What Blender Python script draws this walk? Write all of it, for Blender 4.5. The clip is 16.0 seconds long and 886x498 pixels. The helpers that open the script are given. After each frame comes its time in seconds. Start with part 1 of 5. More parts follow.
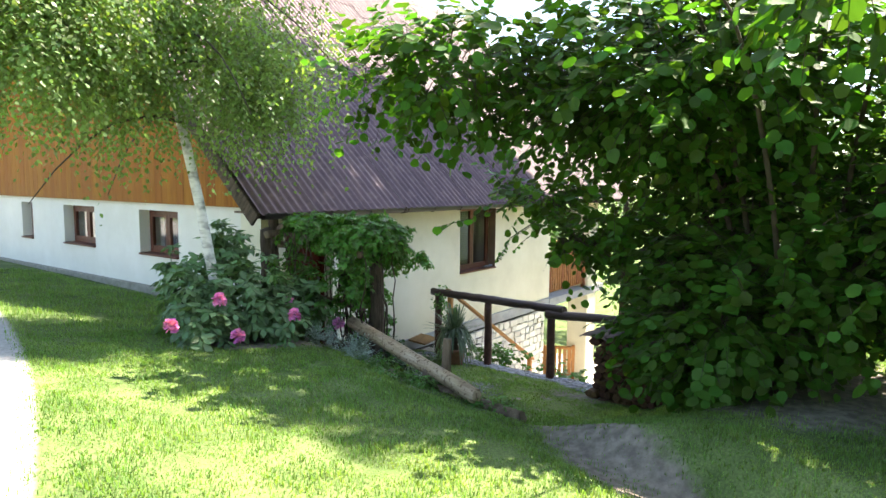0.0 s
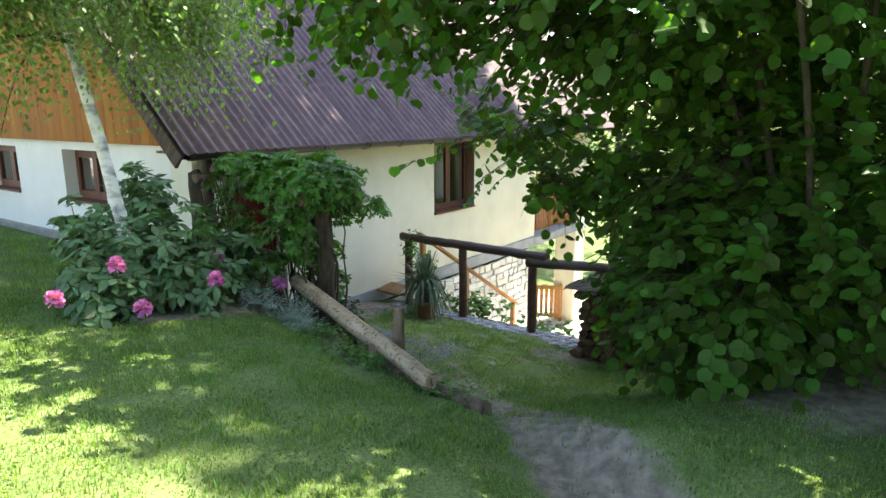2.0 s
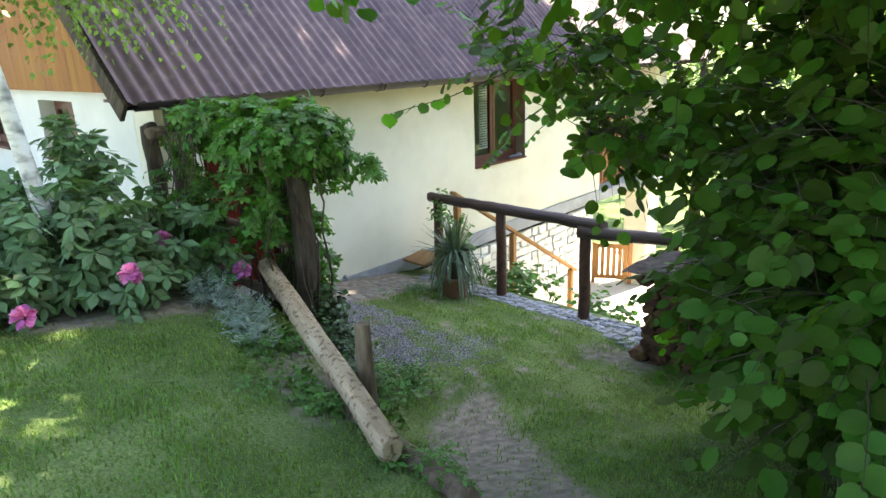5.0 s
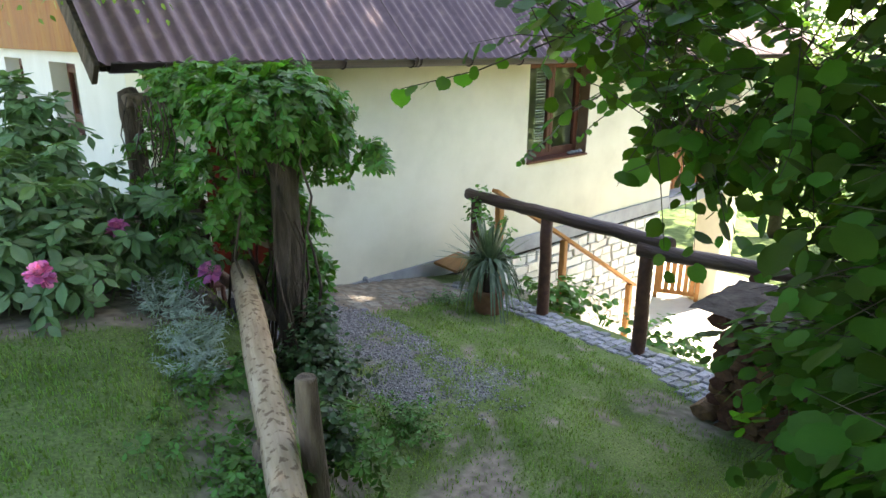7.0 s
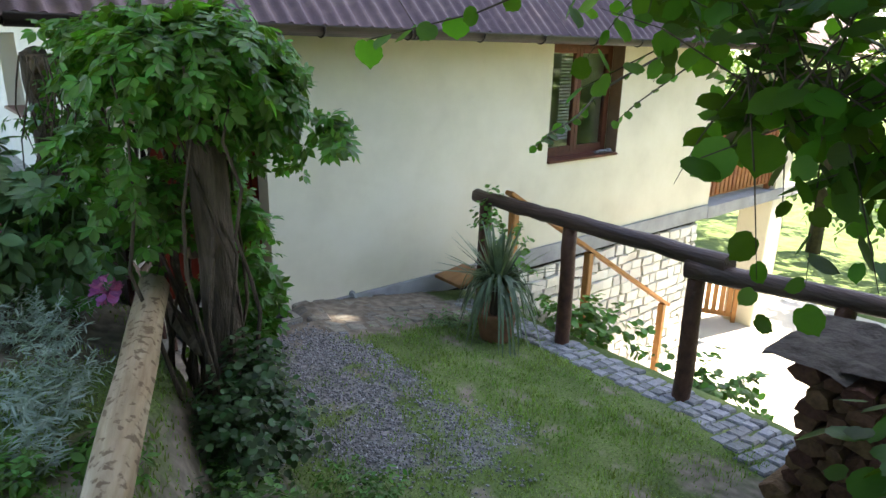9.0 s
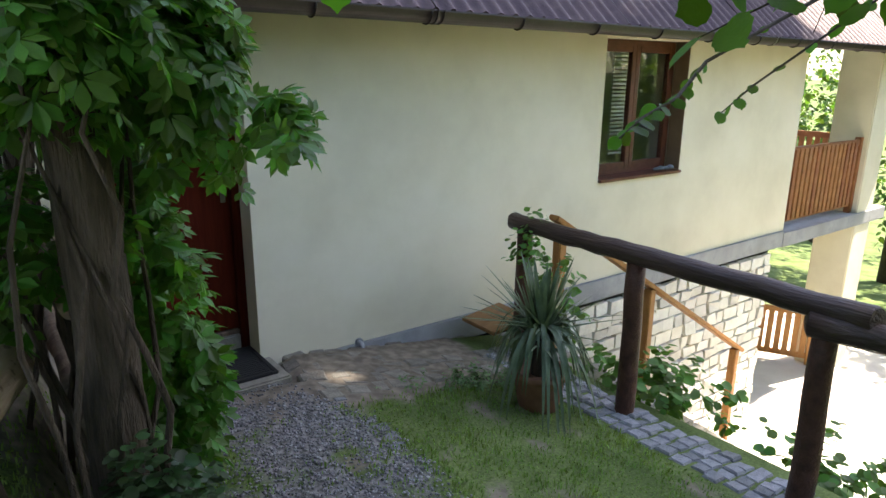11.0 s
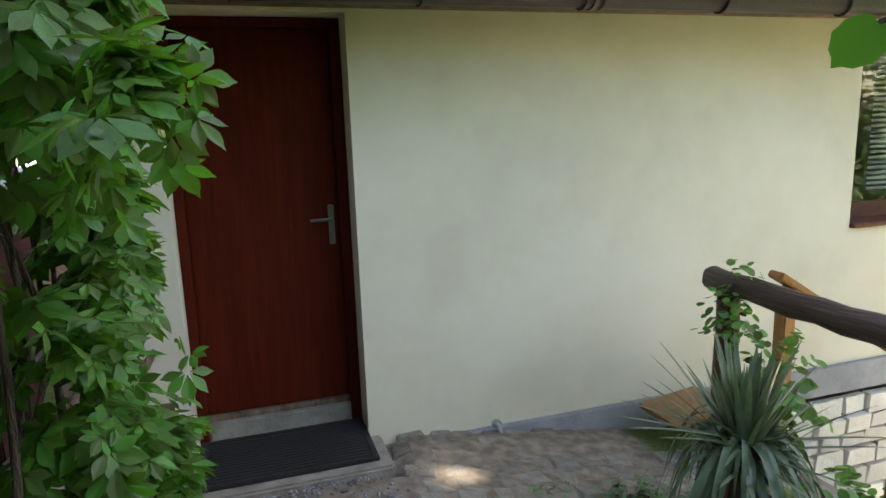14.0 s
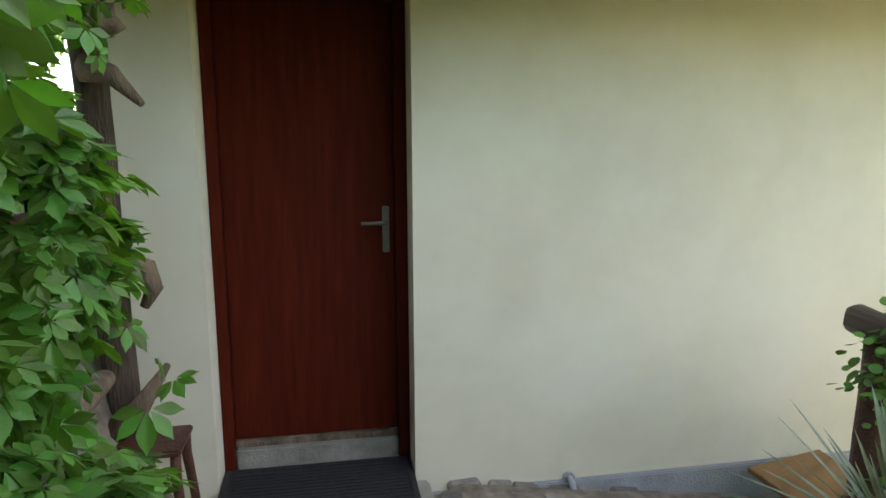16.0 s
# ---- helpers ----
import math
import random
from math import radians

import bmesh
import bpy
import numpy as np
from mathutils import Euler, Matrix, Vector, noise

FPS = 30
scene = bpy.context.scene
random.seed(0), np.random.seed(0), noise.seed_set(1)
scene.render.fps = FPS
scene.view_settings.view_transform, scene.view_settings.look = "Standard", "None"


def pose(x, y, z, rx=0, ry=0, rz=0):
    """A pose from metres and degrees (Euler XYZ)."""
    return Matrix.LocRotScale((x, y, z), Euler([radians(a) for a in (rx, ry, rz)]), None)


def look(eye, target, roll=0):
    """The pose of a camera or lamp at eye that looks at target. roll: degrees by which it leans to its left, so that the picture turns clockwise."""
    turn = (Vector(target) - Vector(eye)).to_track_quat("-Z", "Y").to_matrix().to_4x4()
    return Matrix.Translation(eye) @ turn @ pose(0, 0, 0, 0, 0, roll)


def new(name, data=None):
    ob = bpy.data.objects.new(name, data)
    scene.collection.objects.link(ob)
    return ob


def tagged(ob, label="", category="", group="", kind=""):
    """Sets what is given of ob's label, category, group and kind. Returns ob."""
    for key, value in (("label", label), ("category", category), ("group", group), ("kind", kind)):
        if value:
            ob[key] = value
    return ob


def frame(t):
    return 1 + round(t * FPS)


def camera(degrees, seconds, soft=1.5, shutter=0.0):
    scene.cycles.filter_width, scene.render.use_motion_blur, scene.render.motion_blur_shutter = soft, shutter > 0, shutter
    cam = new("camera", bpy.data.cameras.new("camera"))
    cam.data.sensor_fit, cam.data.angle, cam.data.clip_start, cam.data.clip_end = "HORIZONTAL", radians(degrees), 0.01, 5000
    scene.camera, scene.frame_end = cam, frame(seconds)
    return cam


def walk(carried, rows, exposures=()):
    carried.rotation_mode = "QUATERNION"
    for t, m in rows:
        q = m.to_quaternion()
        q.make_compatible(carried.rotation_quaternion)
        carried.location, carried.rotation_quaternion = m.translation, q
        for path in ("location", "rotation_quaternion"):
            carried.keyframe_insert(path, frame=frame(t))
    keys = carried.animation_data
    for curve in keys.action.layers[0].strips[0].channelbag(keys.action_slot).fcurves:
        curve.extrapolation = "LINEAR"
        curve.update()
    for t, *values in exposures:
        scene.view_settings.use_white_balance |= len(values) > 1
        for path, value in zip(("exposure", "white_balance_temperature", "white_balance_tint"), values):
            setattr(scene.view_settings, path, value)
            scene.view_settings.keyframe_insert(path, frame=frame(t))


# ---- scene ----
cam = camera(68.6, 16.0)
PATH = [
    (0, (-0.527, 0.849, 1.477), (1.077, 2.026, 1.269), 0.6),
    (0.5, (-0.283, 0.937, 1.487), (1.326, 2.092, 1.206), 0.9),
    (1, (0.017, 1.032, 1.471), (1.63, 2.158, 1.108), 0.4),
    (1.5, (0.281, 1.121, 1.478), (1.883, 2.25, 1.078), -0.1),
    (2, (0.586, 1.27, 1.491), (2.178, 2.406, 1.072), -0.2),
    (2.5, (0.838, 1.372, 1.477), (2.436, 2.494, 1.044), -0.5),
    (3, (1.134, 1.447, 1.494), (2.723, 2.564, 1.018), -0.8),
    (3.5, (1.4, 1.552, 1.477), (2.946, 2.707, 0.949), -0.8),
    (4, (1.685, 1.672, 1.475), (3.195, 2.855, 0.909), -1.2),
    (4.5, (1.973, 1.775, 1.439), (3.439, 3.0, 0.846), -1.9),
    (4.7, (2.059, 1.8, 1.409), (3.503, 3.055, 0.827), -2.1),
    (7, (3.143, 2.358, 1.2), (4.42, 3.775, 0.596), 0.4),
    (7.5, (3.388, 2.458, 1.132), (4.624, 3.905, 0.517), 0.4),
    (8, (3.61, 2.619, 1.044), (4.819, 4.084, 0.415), 1.1),
    (8.5, (3.776, 2.813, 0.999), (5.009, 4.255, 0.365), 1.5),
    (9, (3.977, 3.039, 0.923), (5.209, 4.5, 0.334), 1.2),
    (9.5, (4.14, 3.221, 0.863), (5.33, 4.738, 0.333), 0.7),
    (9.7, (4.188, 3.333, 0.851), (5.374, 4.856, 0.326), 0.8),
    (11.8, (5.093, 4.02, 0.626), (6.165, 5.629, 0.114), -0.8),
    (12, (5.163, 4.057, 0.625), (6.192, 5.694, 0.115), -1.3),
    (12.5, (5.288, 4.204, 0.581), (6.231, 5.893, 0.076), -1.6),
    (13, (5.399, 4.333, 0.548), (6.249, 6.078, 0.064), -2.1),
    (13.5, (5.515, 4.397, 0.545), (6.216, 6.215, 0.097), -2.5),
    (14, (5.585, 4.514, 0.497), (6.171, 6.389, 0.12), -1.9),
    (14.5, (5.657, 4.622, 0.483), (6.144, 6.545, 0.229), -1.3),
    (15, (5.703, 4.765, 0.467), (6.103, 6.705, 0.188), -0.8),
    (15.5, (5.767, 4.879, 0.436), (6.09, 6.83, 0.136), -0.8),
    (16, (5.782, 5.0, 0.387), (6.13, 6.943, 0.062), -0.2),
]
walk(cam, [(t, look(eye, target, roll)) for t, eye, target, roll in PATH], exposures=((0.0, 2.5, 7050, 12), (2.0, 2.55, 7050, 12), (4.0, 3.03, 7200, 12), (7.0, 2.9, 7150, 13), (9.5, 2.52, 7050, 14), (12.0, 2.25, 7150, 15), (13.5, 2.57, 7450, 15), (16.0, 2.86, 7900, 13)))
# ---- world, sun, exposure ----
SUN_AZ, SUN_EL = 103.0, 57.0          # degrees: azimuth from +y towards +x, elevation
world = bpy.data.worlds.new("world")
scene.world = world
world.use_nodes = True
wn = world.node_tree.nodes
sky = wn.new("ShaderNodeTexSky")
sky.sky_type = "NISHITA"
sky.sun_disc = False
sky.sun_elevation, sky.sun_rotation = radians(SUN_EL), radians(SUN_AZ)
wn["Background"].inputs["Strength"].default_value = 0.115
world.node_tree.links.new(sky.outputs[0], wn["Background"].inputs[0])
sun = new("sun", bpy.data.lights.new("sun", "SUN"))
sun.data.energy, sun.data.angle, sun.data.color = 5.0, radians(0.55), (1.0, 0.94, 0.84)
sun_way = Vector((math.sin(radians(SUN_AZ)) * math.cos(radians(SUN_EL)), math.cos(radians(SUN_AZ)) * math.cos(radians(SUN_EL)), math.sin(radians(SUN_EL))))
sun.matrix_world = look(sun_way * 60, (0, 0, 0))

# ---- materials ----


def material(name, stops, scale=4.0, rough=0.8, bump=0.3, bump_scale=60.0, metal=0.0, detail=6.0, stretch=(1, 1, 1), island=0.0, objvar=0.0, spec=0.4, translucent=0.0, grain=None, stain=None):
    """A node material: a noise through a ramp of colours, fine relief, stains, variation by island or object, and leaf light."""
    m = bpy.data.materials.new(name)
    m.use_nodes = True
    nt = m.node_tree
    n, ln = nt.nodes, nt.links
    bsdf = n["Principled BSDF"]
    tc = n.new("ShaderNodeTexCoord")
    mp = n.new("ShaderNodeMapping")
    mp.inputs["Scale"].default_value = stretch
    if grain:
        mp.vector_type = "TEXTURE"
        mp.inputs["Rotation"].default_value = (0, 0, radians(grain[0]))
        mp.inputs["Scale"].default_value = (grain[1], 1, 1)
    ln.new(tc.outputs["Object"], mp.inputs["Vector"])
    no = n.new("ShaderNodeTexNoise")
    no.inputs["Scale"].default_value, no.inputs["Detail"].default_value, no.inputs["Roughness"].default_value = scale, detail, 0.62
    ln.new(mp.outputs[0], no.inputs["Vector"])
    ramp = n.new("ShaderNodeValToRGB")
    ramp.color_ramp.elements[0].position, ramp.color_ramp.elements[1].position = 0.3, 0.7
    els = ramp.color_ramp.elements
    while len(els) < len(stops):
        els.new(0.5)
    for i, c in enumerate(stops):
        els[i].position = 0.3 + 0.4 * i / max(1, len(stops) - 1)
        els[i].color = (*c, 1)
    ln.new(no.outputs["Fac"], ramp.inputs[0])
    col = ramp.outputs[0]
    for amount, node, out in ((island, "ShaderNodeNewGeometry", "Random Per Island"), (objvar, "ShaderNodeObjectInfo", "Random")):
        if amount:
            src = n.new(node)
            mr = n.new("ShaderNodeMapRange")
            mr.inputs["To Min"].default_value, mr.inputs["To Max"].default_value = 1 - amount, 1 + amount
            ln.new(src.outputs[out], mr.inputs["Value"])
            hs = n.new("ShaderNodeHueSaturation")
            ln.new(mr.outputs[0], hs.inputs["Value"])
            mh = n.new("ShaderNodeMapRange")
            mh.inputs["To Min"].default_value, mh.inputs["To Max"].default_value = 0.5 - 0.06 * amount, 0.5 + 0.06 * amount
            ln.new(src.outputs[out], mh.inputs["Value"])
            ln.new(mh.outputs[0], hs.inputs["Hue"])
            ln.new(col, hs.inputs["Color"])
            col = hs.outputs[0]
    if stain:
        sn = n.new("ShaderNodeTexNoise")
        sn.inputs["Scale"].default_value, sn.inputs["Detail"].default_value = stain[1], 5
        flaky = stain[1] > 25
        ln.new(mp.outputs[0] if grain and not flaky else tc.outputs["Object"], sn.inputs["Vector"])
        sr = n.new("ShaderNodeMapRange")
        sr.inputs["From Min"].default_value, sr.inputs["From Max"].default_value = (0.55, 0.63) if flaky else (0.5, 0.75)
        sr.inputs["To Max"].default_value = stain[2]
        ln.new(sn.outputs["Fac"], sr.inputs["Value"])
        mx = n.new("ShaderNodeMixRGB")
        ln.new(sr.outputs[0], mx.inputs[0])
        ln.new(col, mx.inputs[1])
        mx.inputs[2].default_value = (*stain[0], 1)
        col = mx.outputs[0]
    ln.new(col, bsdf.inputs["Base Color"])
    bsdf.inputs["Roughness"].default_value, bsdf.inputs["Metallic"].default_value = rough, metal
    bsdf.inputs["Specular IOR Level"].default_value = spec
    if bump:
        bn = n.new("ShaderNodeTexNoise")
        bn.inputs["Scale"].default_value, bn.inputs["Detail"].default_value = bump_scale, 4
        ln.new(mp.outputs[0], bn.inputs["Vector"])
        b = n.new("ShaderNodeBump")
        b.inputs["Strength"].default_value, b.inputs["Distance"].default_value = bump, 0.02
        ln.new(bn.outputs["Fac"], b.inputs["Height"])
        ln.new(b.outputs[0], bsdf.inputs["Normal"])
    if translucent:
        tr = n.new("ShaderNodeBsdfTranslucent")
        br = n.new("ShaderNodeMixRGB")
        br.blend_type = "MULTIPLY"
        br.inputs[0].default_value, br.inputs[2].default_value = 1.0, (1.5, 1.6, 0.5, 1)
        ln.new(col, br.inputs[1])
        ln.new(br.outputs[0], tr.inputs["Color"])
        ms = n.new("ShaderNodeMixShader")
        ms.inputs[0].default_value = translucent
        ln.new(bsdf.outputs[0], ms.inputs[1])
        ln.new(tr.outputs[0], ms.inputs[2])
        ln.new(ms.outputs[0], n["Material Output"].inputs["Surface"])
    return m


def ground_material():
    """Lawn, trodden earth, gravel and pale road, blended by masks stored on the sheet."""
    m = bpy.data.materials.new("lawn_and_earth")
    m.use_nodes = True
    n, ln = m.node_tree.nodes, m.node_tree.links
    bsdf = n["Principled BSDF"]
    tc = n.new("ShaderNodeTexCoord")

    def noise_ramp(scale, stops, detail=8):
        no = n.new("ShaderNodeTexNoise")
        no.inputs["Scale"].default_value, no.inputs["Detail"].default_value = scale, detail
        ln.new(tc.outputs["Object"], no.inputs["Vector"])
        r = n.new("ShaderNodeValToRGB")
        r.color_ramp.elements[0].position, r.color_ramp.elements[1].position = 0.35, 0.68
        r.color_ramp.elements[0].color, r.color_ramp.elements[1].color = (*stops[0], 1), (*stops[1], 1)
        ln.new(no.outputs["Fac"], r.inputs[0])
        return r.outputs[0], no

    def over(base, top, attr, wobble=0.35, lo=0.35, hi=0.65):
        at = n.new("ShaderNodeAttribute")
        at.attribute_name = attr
        wn_ = n.new("ShaderNodeTexNoise")
        wn_.inputs["Scale"].default_value, wn_.inputs["Detail"].default_value = 9, 6
        ln.new(tc.outputs["Object"], wn_.inputs["Vector"])
        ma = n.new("ShaderNodeMath")
        ma.operation = "MULTIPLY_ADD"
        ma.inputs[1].default_value = wobble * 2
        ln.new(wn_.outputs["Fac"], ma.inputs[0])
        ln.new(at.outputs["Fac"], ma.inputs[2])
        mr = n.new("ShaderNodeMapRange")
        mr.inputs["From Min"].default_value, mr.inputs["From Max"].default_value = lo + wobble, hi + wobble
        ln.new(ma.outputs[0], mr.inputs["Value"])
        mx = n.new("ShaderNodeMixRGB")
        ln.new(mr.outputs[0], mx.inputs[0])
        ln.new(base, mx.inputs[1])
        ln.new(top, mx.inputs[2])
        return mx.outputs[0]

    grass, _ = noise_ramp(2.2, ((0.085, 0.13, 0.042), (0.17, 0.225, 0.088)))
    fine, fine_no = noise_ramp(70, ((0.5, 0.5, 0.45), (1.25, 1.25, 1.1)))
    mul = n.new("ShaderNodeMixRGB")
    mul.blend_type = "MULTIPLY"
    mul.inputs[0].default_value = 0.8
    ln.new(grass, mul.inputs[1])
    ln.new(fine, mul.inputs[2])
    earth, _ = noise_ramp(14, ((0.15, 0.125, 0.10), (0.29, 0.25, 0.20)))
    gravel, grav_no = noise_ramp(45, ((0.12, 0.115, 0.11), (0.31, 0.30, 0.295)), 3)
    road, _ = noise_ramp(30, ((0.28, 0.275, 0.26), (0.40, 0.39, 0.37)))
    c = over(mul.outputs[0], earth, "earth")
    c = over(c, gravel, "gravel")
    c = over(c, road, "road", 0.15)
    ln.new(c, bsdf.inputs["Base Color"])
    bsdf.inputs["Roughness"].default_value = 0.95
    bsdf.inputs["Specular IOR Level"].default_value = 0.15
    b = n.new("ShaderNodeBump")
    b.inputs["Strength"].default_value, b.inputs["Distance"].default_value = 0.2, 0.012
    ln.new(fine_no.outputs["Fac"], b.inputs["Height"])
    ln.new(b.outputs[0], bsdf.inputs["Normal"])
    return m


def glass_material():
    m = bpy.data.materials.new("window_glass")
    m.use_nodes = True
    b = m.node_tree.nodes["Principled BSDF"]
    b.inputs["Base Color"].default_value = (0.95, 0.97, 0.96, 1)
    b.inputs["Roughness"].default_value, b.inputs["IOR"].default_value = 0.02, 1.5
    b.inputs["Transmission Weight"].default_value = 1.0
    return m


M_GROUND = ground_material()
M_GLASS = glass_material()
M_PLASTER = material("cream_plaster", ((0.67, 0.62, 0.465), (0.73, 0.68, 0.52), (0.77, 0.72, 0.57)), 1.6, 0.92, 0.06, 220, stain=((0.56, 0.51, 0.39), 1.4, 0.4))
M_WHITE = material("white_plaster", ((0.70, 0.68, 0.60), (0.80, 0.78, 0.71)), 1.5, 0.92, 0.25, 140, stain=((0.60, 0.57, 0.49), 1.1, 0.3))
M_CEMENT = material("grey_cement", ((0.27, 0.28, 0.29), (0.40, 0.41, 0.42)), 6, 0.9, 0.4, 90, stain=((0.18, 0.19, 0.16), 3, 0.5))
M_OCHRE = material("ochre_varnished_board", ((0.20, 0.068, 0.006), (0.28, 0.10, 0.010), (0.33, 0.13, 0.016)), 5, 0.6, 0.25, 30, stretch=(3, 3, 0.25), objvar=0.1, spec=0.15)
M_ROOF = material("aubergine_corrugated_sheet", ((0.08, 0.046, 0.054), (0.118, 0.071, 0.078), (0.155, 0.10, 0.099)), 3, 0.6, 0.2, 80, objvar=0.1, stain=((0.30, 0.205, 0.18), 5, 0.45))
M_GUTTER = material("dark_brown_metal", ((0.0203, 0.0126, 0.0108), (0.0338, 0.0225, 0.0193)), 8, 0.4, 0.08, 60, metal=0.3)
M_DOOR = material("red_brown_door_wood", ((0.068, 0.0078, 0.0026), (0.088, 0.0108, 0.0036), (0.108, 0.0142, 0.005)), 7, 0.72, 0.12, 40, stretch=(5, 5, 0.35), spec=0.12)
M_FRAME = material("brown_window_wood", ((0.09, 0.028, 0.016), (0.15, 0.05, 0.028)), 8, 0.45, 0.12, 50, stretch=(2, 2, 2))
M_LINING = material("brown_reveal", ((0.17, 0.11, 0.07), (0.25, 0.17, 0.11)), 4, 0.85, 0.1, 120)
M_METAL = material("brushed_steel", ((0.17, 0.165, 0.155), (0.25, 0.24, 0.225)), 20, 0.45, 0.05, 200, metal=0.9)
M_RAILTOP = material("dark_stained_rail_timber", ((0.03, 0.016, 0.012), (0.06, 0.034, 0.026), (0.095, 0.055, 0.042)), 16, 0.48, 0.5, 60, grain=(92, 10))
M_BOARD = material("worn_brown_board", ((0.17, 0.085, 0.03), (0.29, 0.155, 0.06)), 9, 0.6, 0.3, 50, grain=(12, 6))
M_POST = material("dark_bark_timber", ((0.035, 0.024, 0.017), (0.085, 0.06, 0.042), (0.14, 0.10, 0.075)), 9, 0.9, 0.9, 40, stretch=(3, 3, 0.5))
M_RAIL = material("dark_stained_round_timber", ((0.045, 0.017, 0.011), (0.09, 0.034, 0.022), (0.13, 0.055, 0.036)), 6, 0.5, 0.4, 40, stretch=(2, 2, 2))
M_LOG = material("weathered_peeled_log", ((0.27, 0.18, 0.11), (0.43, 0.31, 0.20), (0.54, 0.42, 0.30)), 16, 0.85, 0.6, 45, grain=(68.3, 7), stain=((0.13, 0.075, 0.04), 30, 0.8), detail=8)
M_OLDWOOD = material("old_grey_brown_timber", ((0.085, 0.058, 0.04), (0.18, 0.125, 0.085), (0.25, 0.185, 0.13)), 7, 0.9, 0.6, 45, stretch=(2.5, 2.5, 0.5))
M_REDBOARD = material("dark_red_stained_board", ((0.04, 0.013, 0.009), (0.08, 0.025, 0.017)), 8, 0.7, 0.3, 50, stretch=(3, 0.5, 3))
M_ORANGE = material("orange_stained_railing", ((0.30, 0.12, 0.03), (0.46, 0.21, 0.06)), 7, 0.55, 0.2, 50, stretch=(3, 3, 1))
M_BALC = material("reddish_balcony_wood", ((0.22, 0.075, 0.028), (0.34, 0.13, 0.05)), 7, 0.55, 0.2, 50, objvar=0.12)
M_STONE = material("pale_limestone", ((0.64, 0.62, 0.56), (0.75, 0.73, 0.67)), 9, 0.9, 0.6, 25, objvar=0.16)
M_MORTAR = material("dark_mortar", ((0.022, 0.02, 0.018), (0.05, 0.046, 0.042)), 12, 0.95, 0.5, 60)
M_COBBLE = material("grey_granite_sett", ((0.17, 0.18, 0.20), (0.29, 0.30, 0.33)), 18, 0.8, 0.5, 70, objvar=0.3)
M_COBBLE_WARM = material("brownish_paving_stone", ((0.14, 0.128, 0.108), (0.27, 0.25, 0.215)), 14, 0.85, 0.5, 60, objvar=0.3)
M_PATIO = material("pale_patio_concrete", ((0.50, 0.47, 0.41), (0.62, 0.59, 0.53)), 2, 0.9, 0.2, 60)
M_MAT = material("black_rubber_mat", ((0.012, 0.012, 0.013), (0.03, 0.03, 0.032)), 60, 0.7, 0.5, 300)
M_CONCRETE = material("weathered_concrete", ((0.22, 0.205, 0.17), (0.36, 0.34, 0.29)), 9, 0.92, 0.4, 80, stain=((0.12, 0.12, 0.08), 5, 0.5))
M_TERRACOTTA = material("terracotta", ((0.20, 0.085, 0.05), (0.30, 0.14, 0.085)), 9, 0.85, 0.2, 60)
M_BIRCH = material("birch_bark", ((0.40, 0.37, 0.33), (0.70, 0.68, 0.64), (0.80, 0.78, 0.74)), 6, 0.8, 0.35, 40, stretch=(1, 1, 4), stain=((0.02, 0.018, 0.015), 6.5, 1.0))
M_BARK = material("hazel_bark", ((0.03, 0.024, 0.018), (0.075, 0.06, 0.043)), 9, 0.9, 0.5, 40)
M_SPLIT = material("split_firewood", ((0.065, 0.028, 0.015), (0.16, 0.078, 0.043)), 22, 0.9, 0.6, 40, objvar=0.35)
M_SLAB = material("mossy_bark_slab", ((0.055, 0.045, 0.04), (0.16, 0.14, 0.12)), 9, 0.95, 0.7, 30)
M_HAZEL = material("hazel_leaf", ((0.04, 0.104, 0.015), (0.072, 0.16, 0.024)), 3, 0.5, 0.1, 120, island=0.4, translucent=0.48, spec=0.22)
M_VINE = material("five_finger_vine_leaf", ((0.042, 0.125, 0.02), (0.115, 0.26, 0.05)), 5, 0.38, 0.1, 120, island=0.4, translucent=0.4, spec=0.4)
M_BIRCHLEAF = material("birch_leaf", ((0.12, 0.195, 0.065), (0.19, 0.27, 0.105)), 3, 0.5, 0.0, island=0.4, translucent=0.5)
M_PEONYLEAF = material("peony_leaf", ((0.085, 0.165, 0.072), (0.155, 0.26, 0.12)), 3, 0.5, 0.1, 120, island=0.3, translucent=0.25, spec=0.5)
M_PETAL = material("magenta_peony_petal", ((0.60, 0.14, 0.52), (0.78, 0.32, 0.70)), 12, 0.6, 0.0, island=0.25, translucent=0.3)
M_SILVER = material("silver_foliage", ((0.17, 0.23, 0.19), (0.40, 0.47, 0.43)), 3, 0.7, 0.0, island=0.25, translucent=0.15)
M_YUCCA = material("yucca_blade", ((0.045, 0.095, 0.045), (0.22, 0.30, 0.20)), 7, 0.36, 0.0, island=0.6, translucent=0.15, spec=0.5)
M_IVY = material("dark_ivy_leaf", ((0.022, 0.055, 0.018), (0.06, 0.115, 0.04)), 3, 0.45, 0.0, island=0.55, translucent=0.2)
M_WEED = material("bank_weed_leaf", ((0.055, 0.14, 0.027), (0.115, 0.235, 0.05)), 3, 0.5, 0.0, island=0.4, translucent=0.3)
M_GRASS = material("grass_blade", ((0.10, 0.19, 0.05), (0.155, 0.25, 0.078), (0.22, 0.30, 0.105)), 1.6, 0.6, 0.0, island=0.35, translucent=0.42, spec=0.2)
M_TREE = material("tree_leaf", ((0.05, 0.105, 0.025), (0.10, 0.17, 0.04)), 2, 0.55, 0.0, island=0.4, translucent=0.3)
# the dimness of the closed rooms is put into this dark colour
M_ROOM_SHADE = material("room_shade_colour", ((0.06, 0.05, 0.042), (0.09, 0.075, 0.06)), 2, 0.9, 0.0)
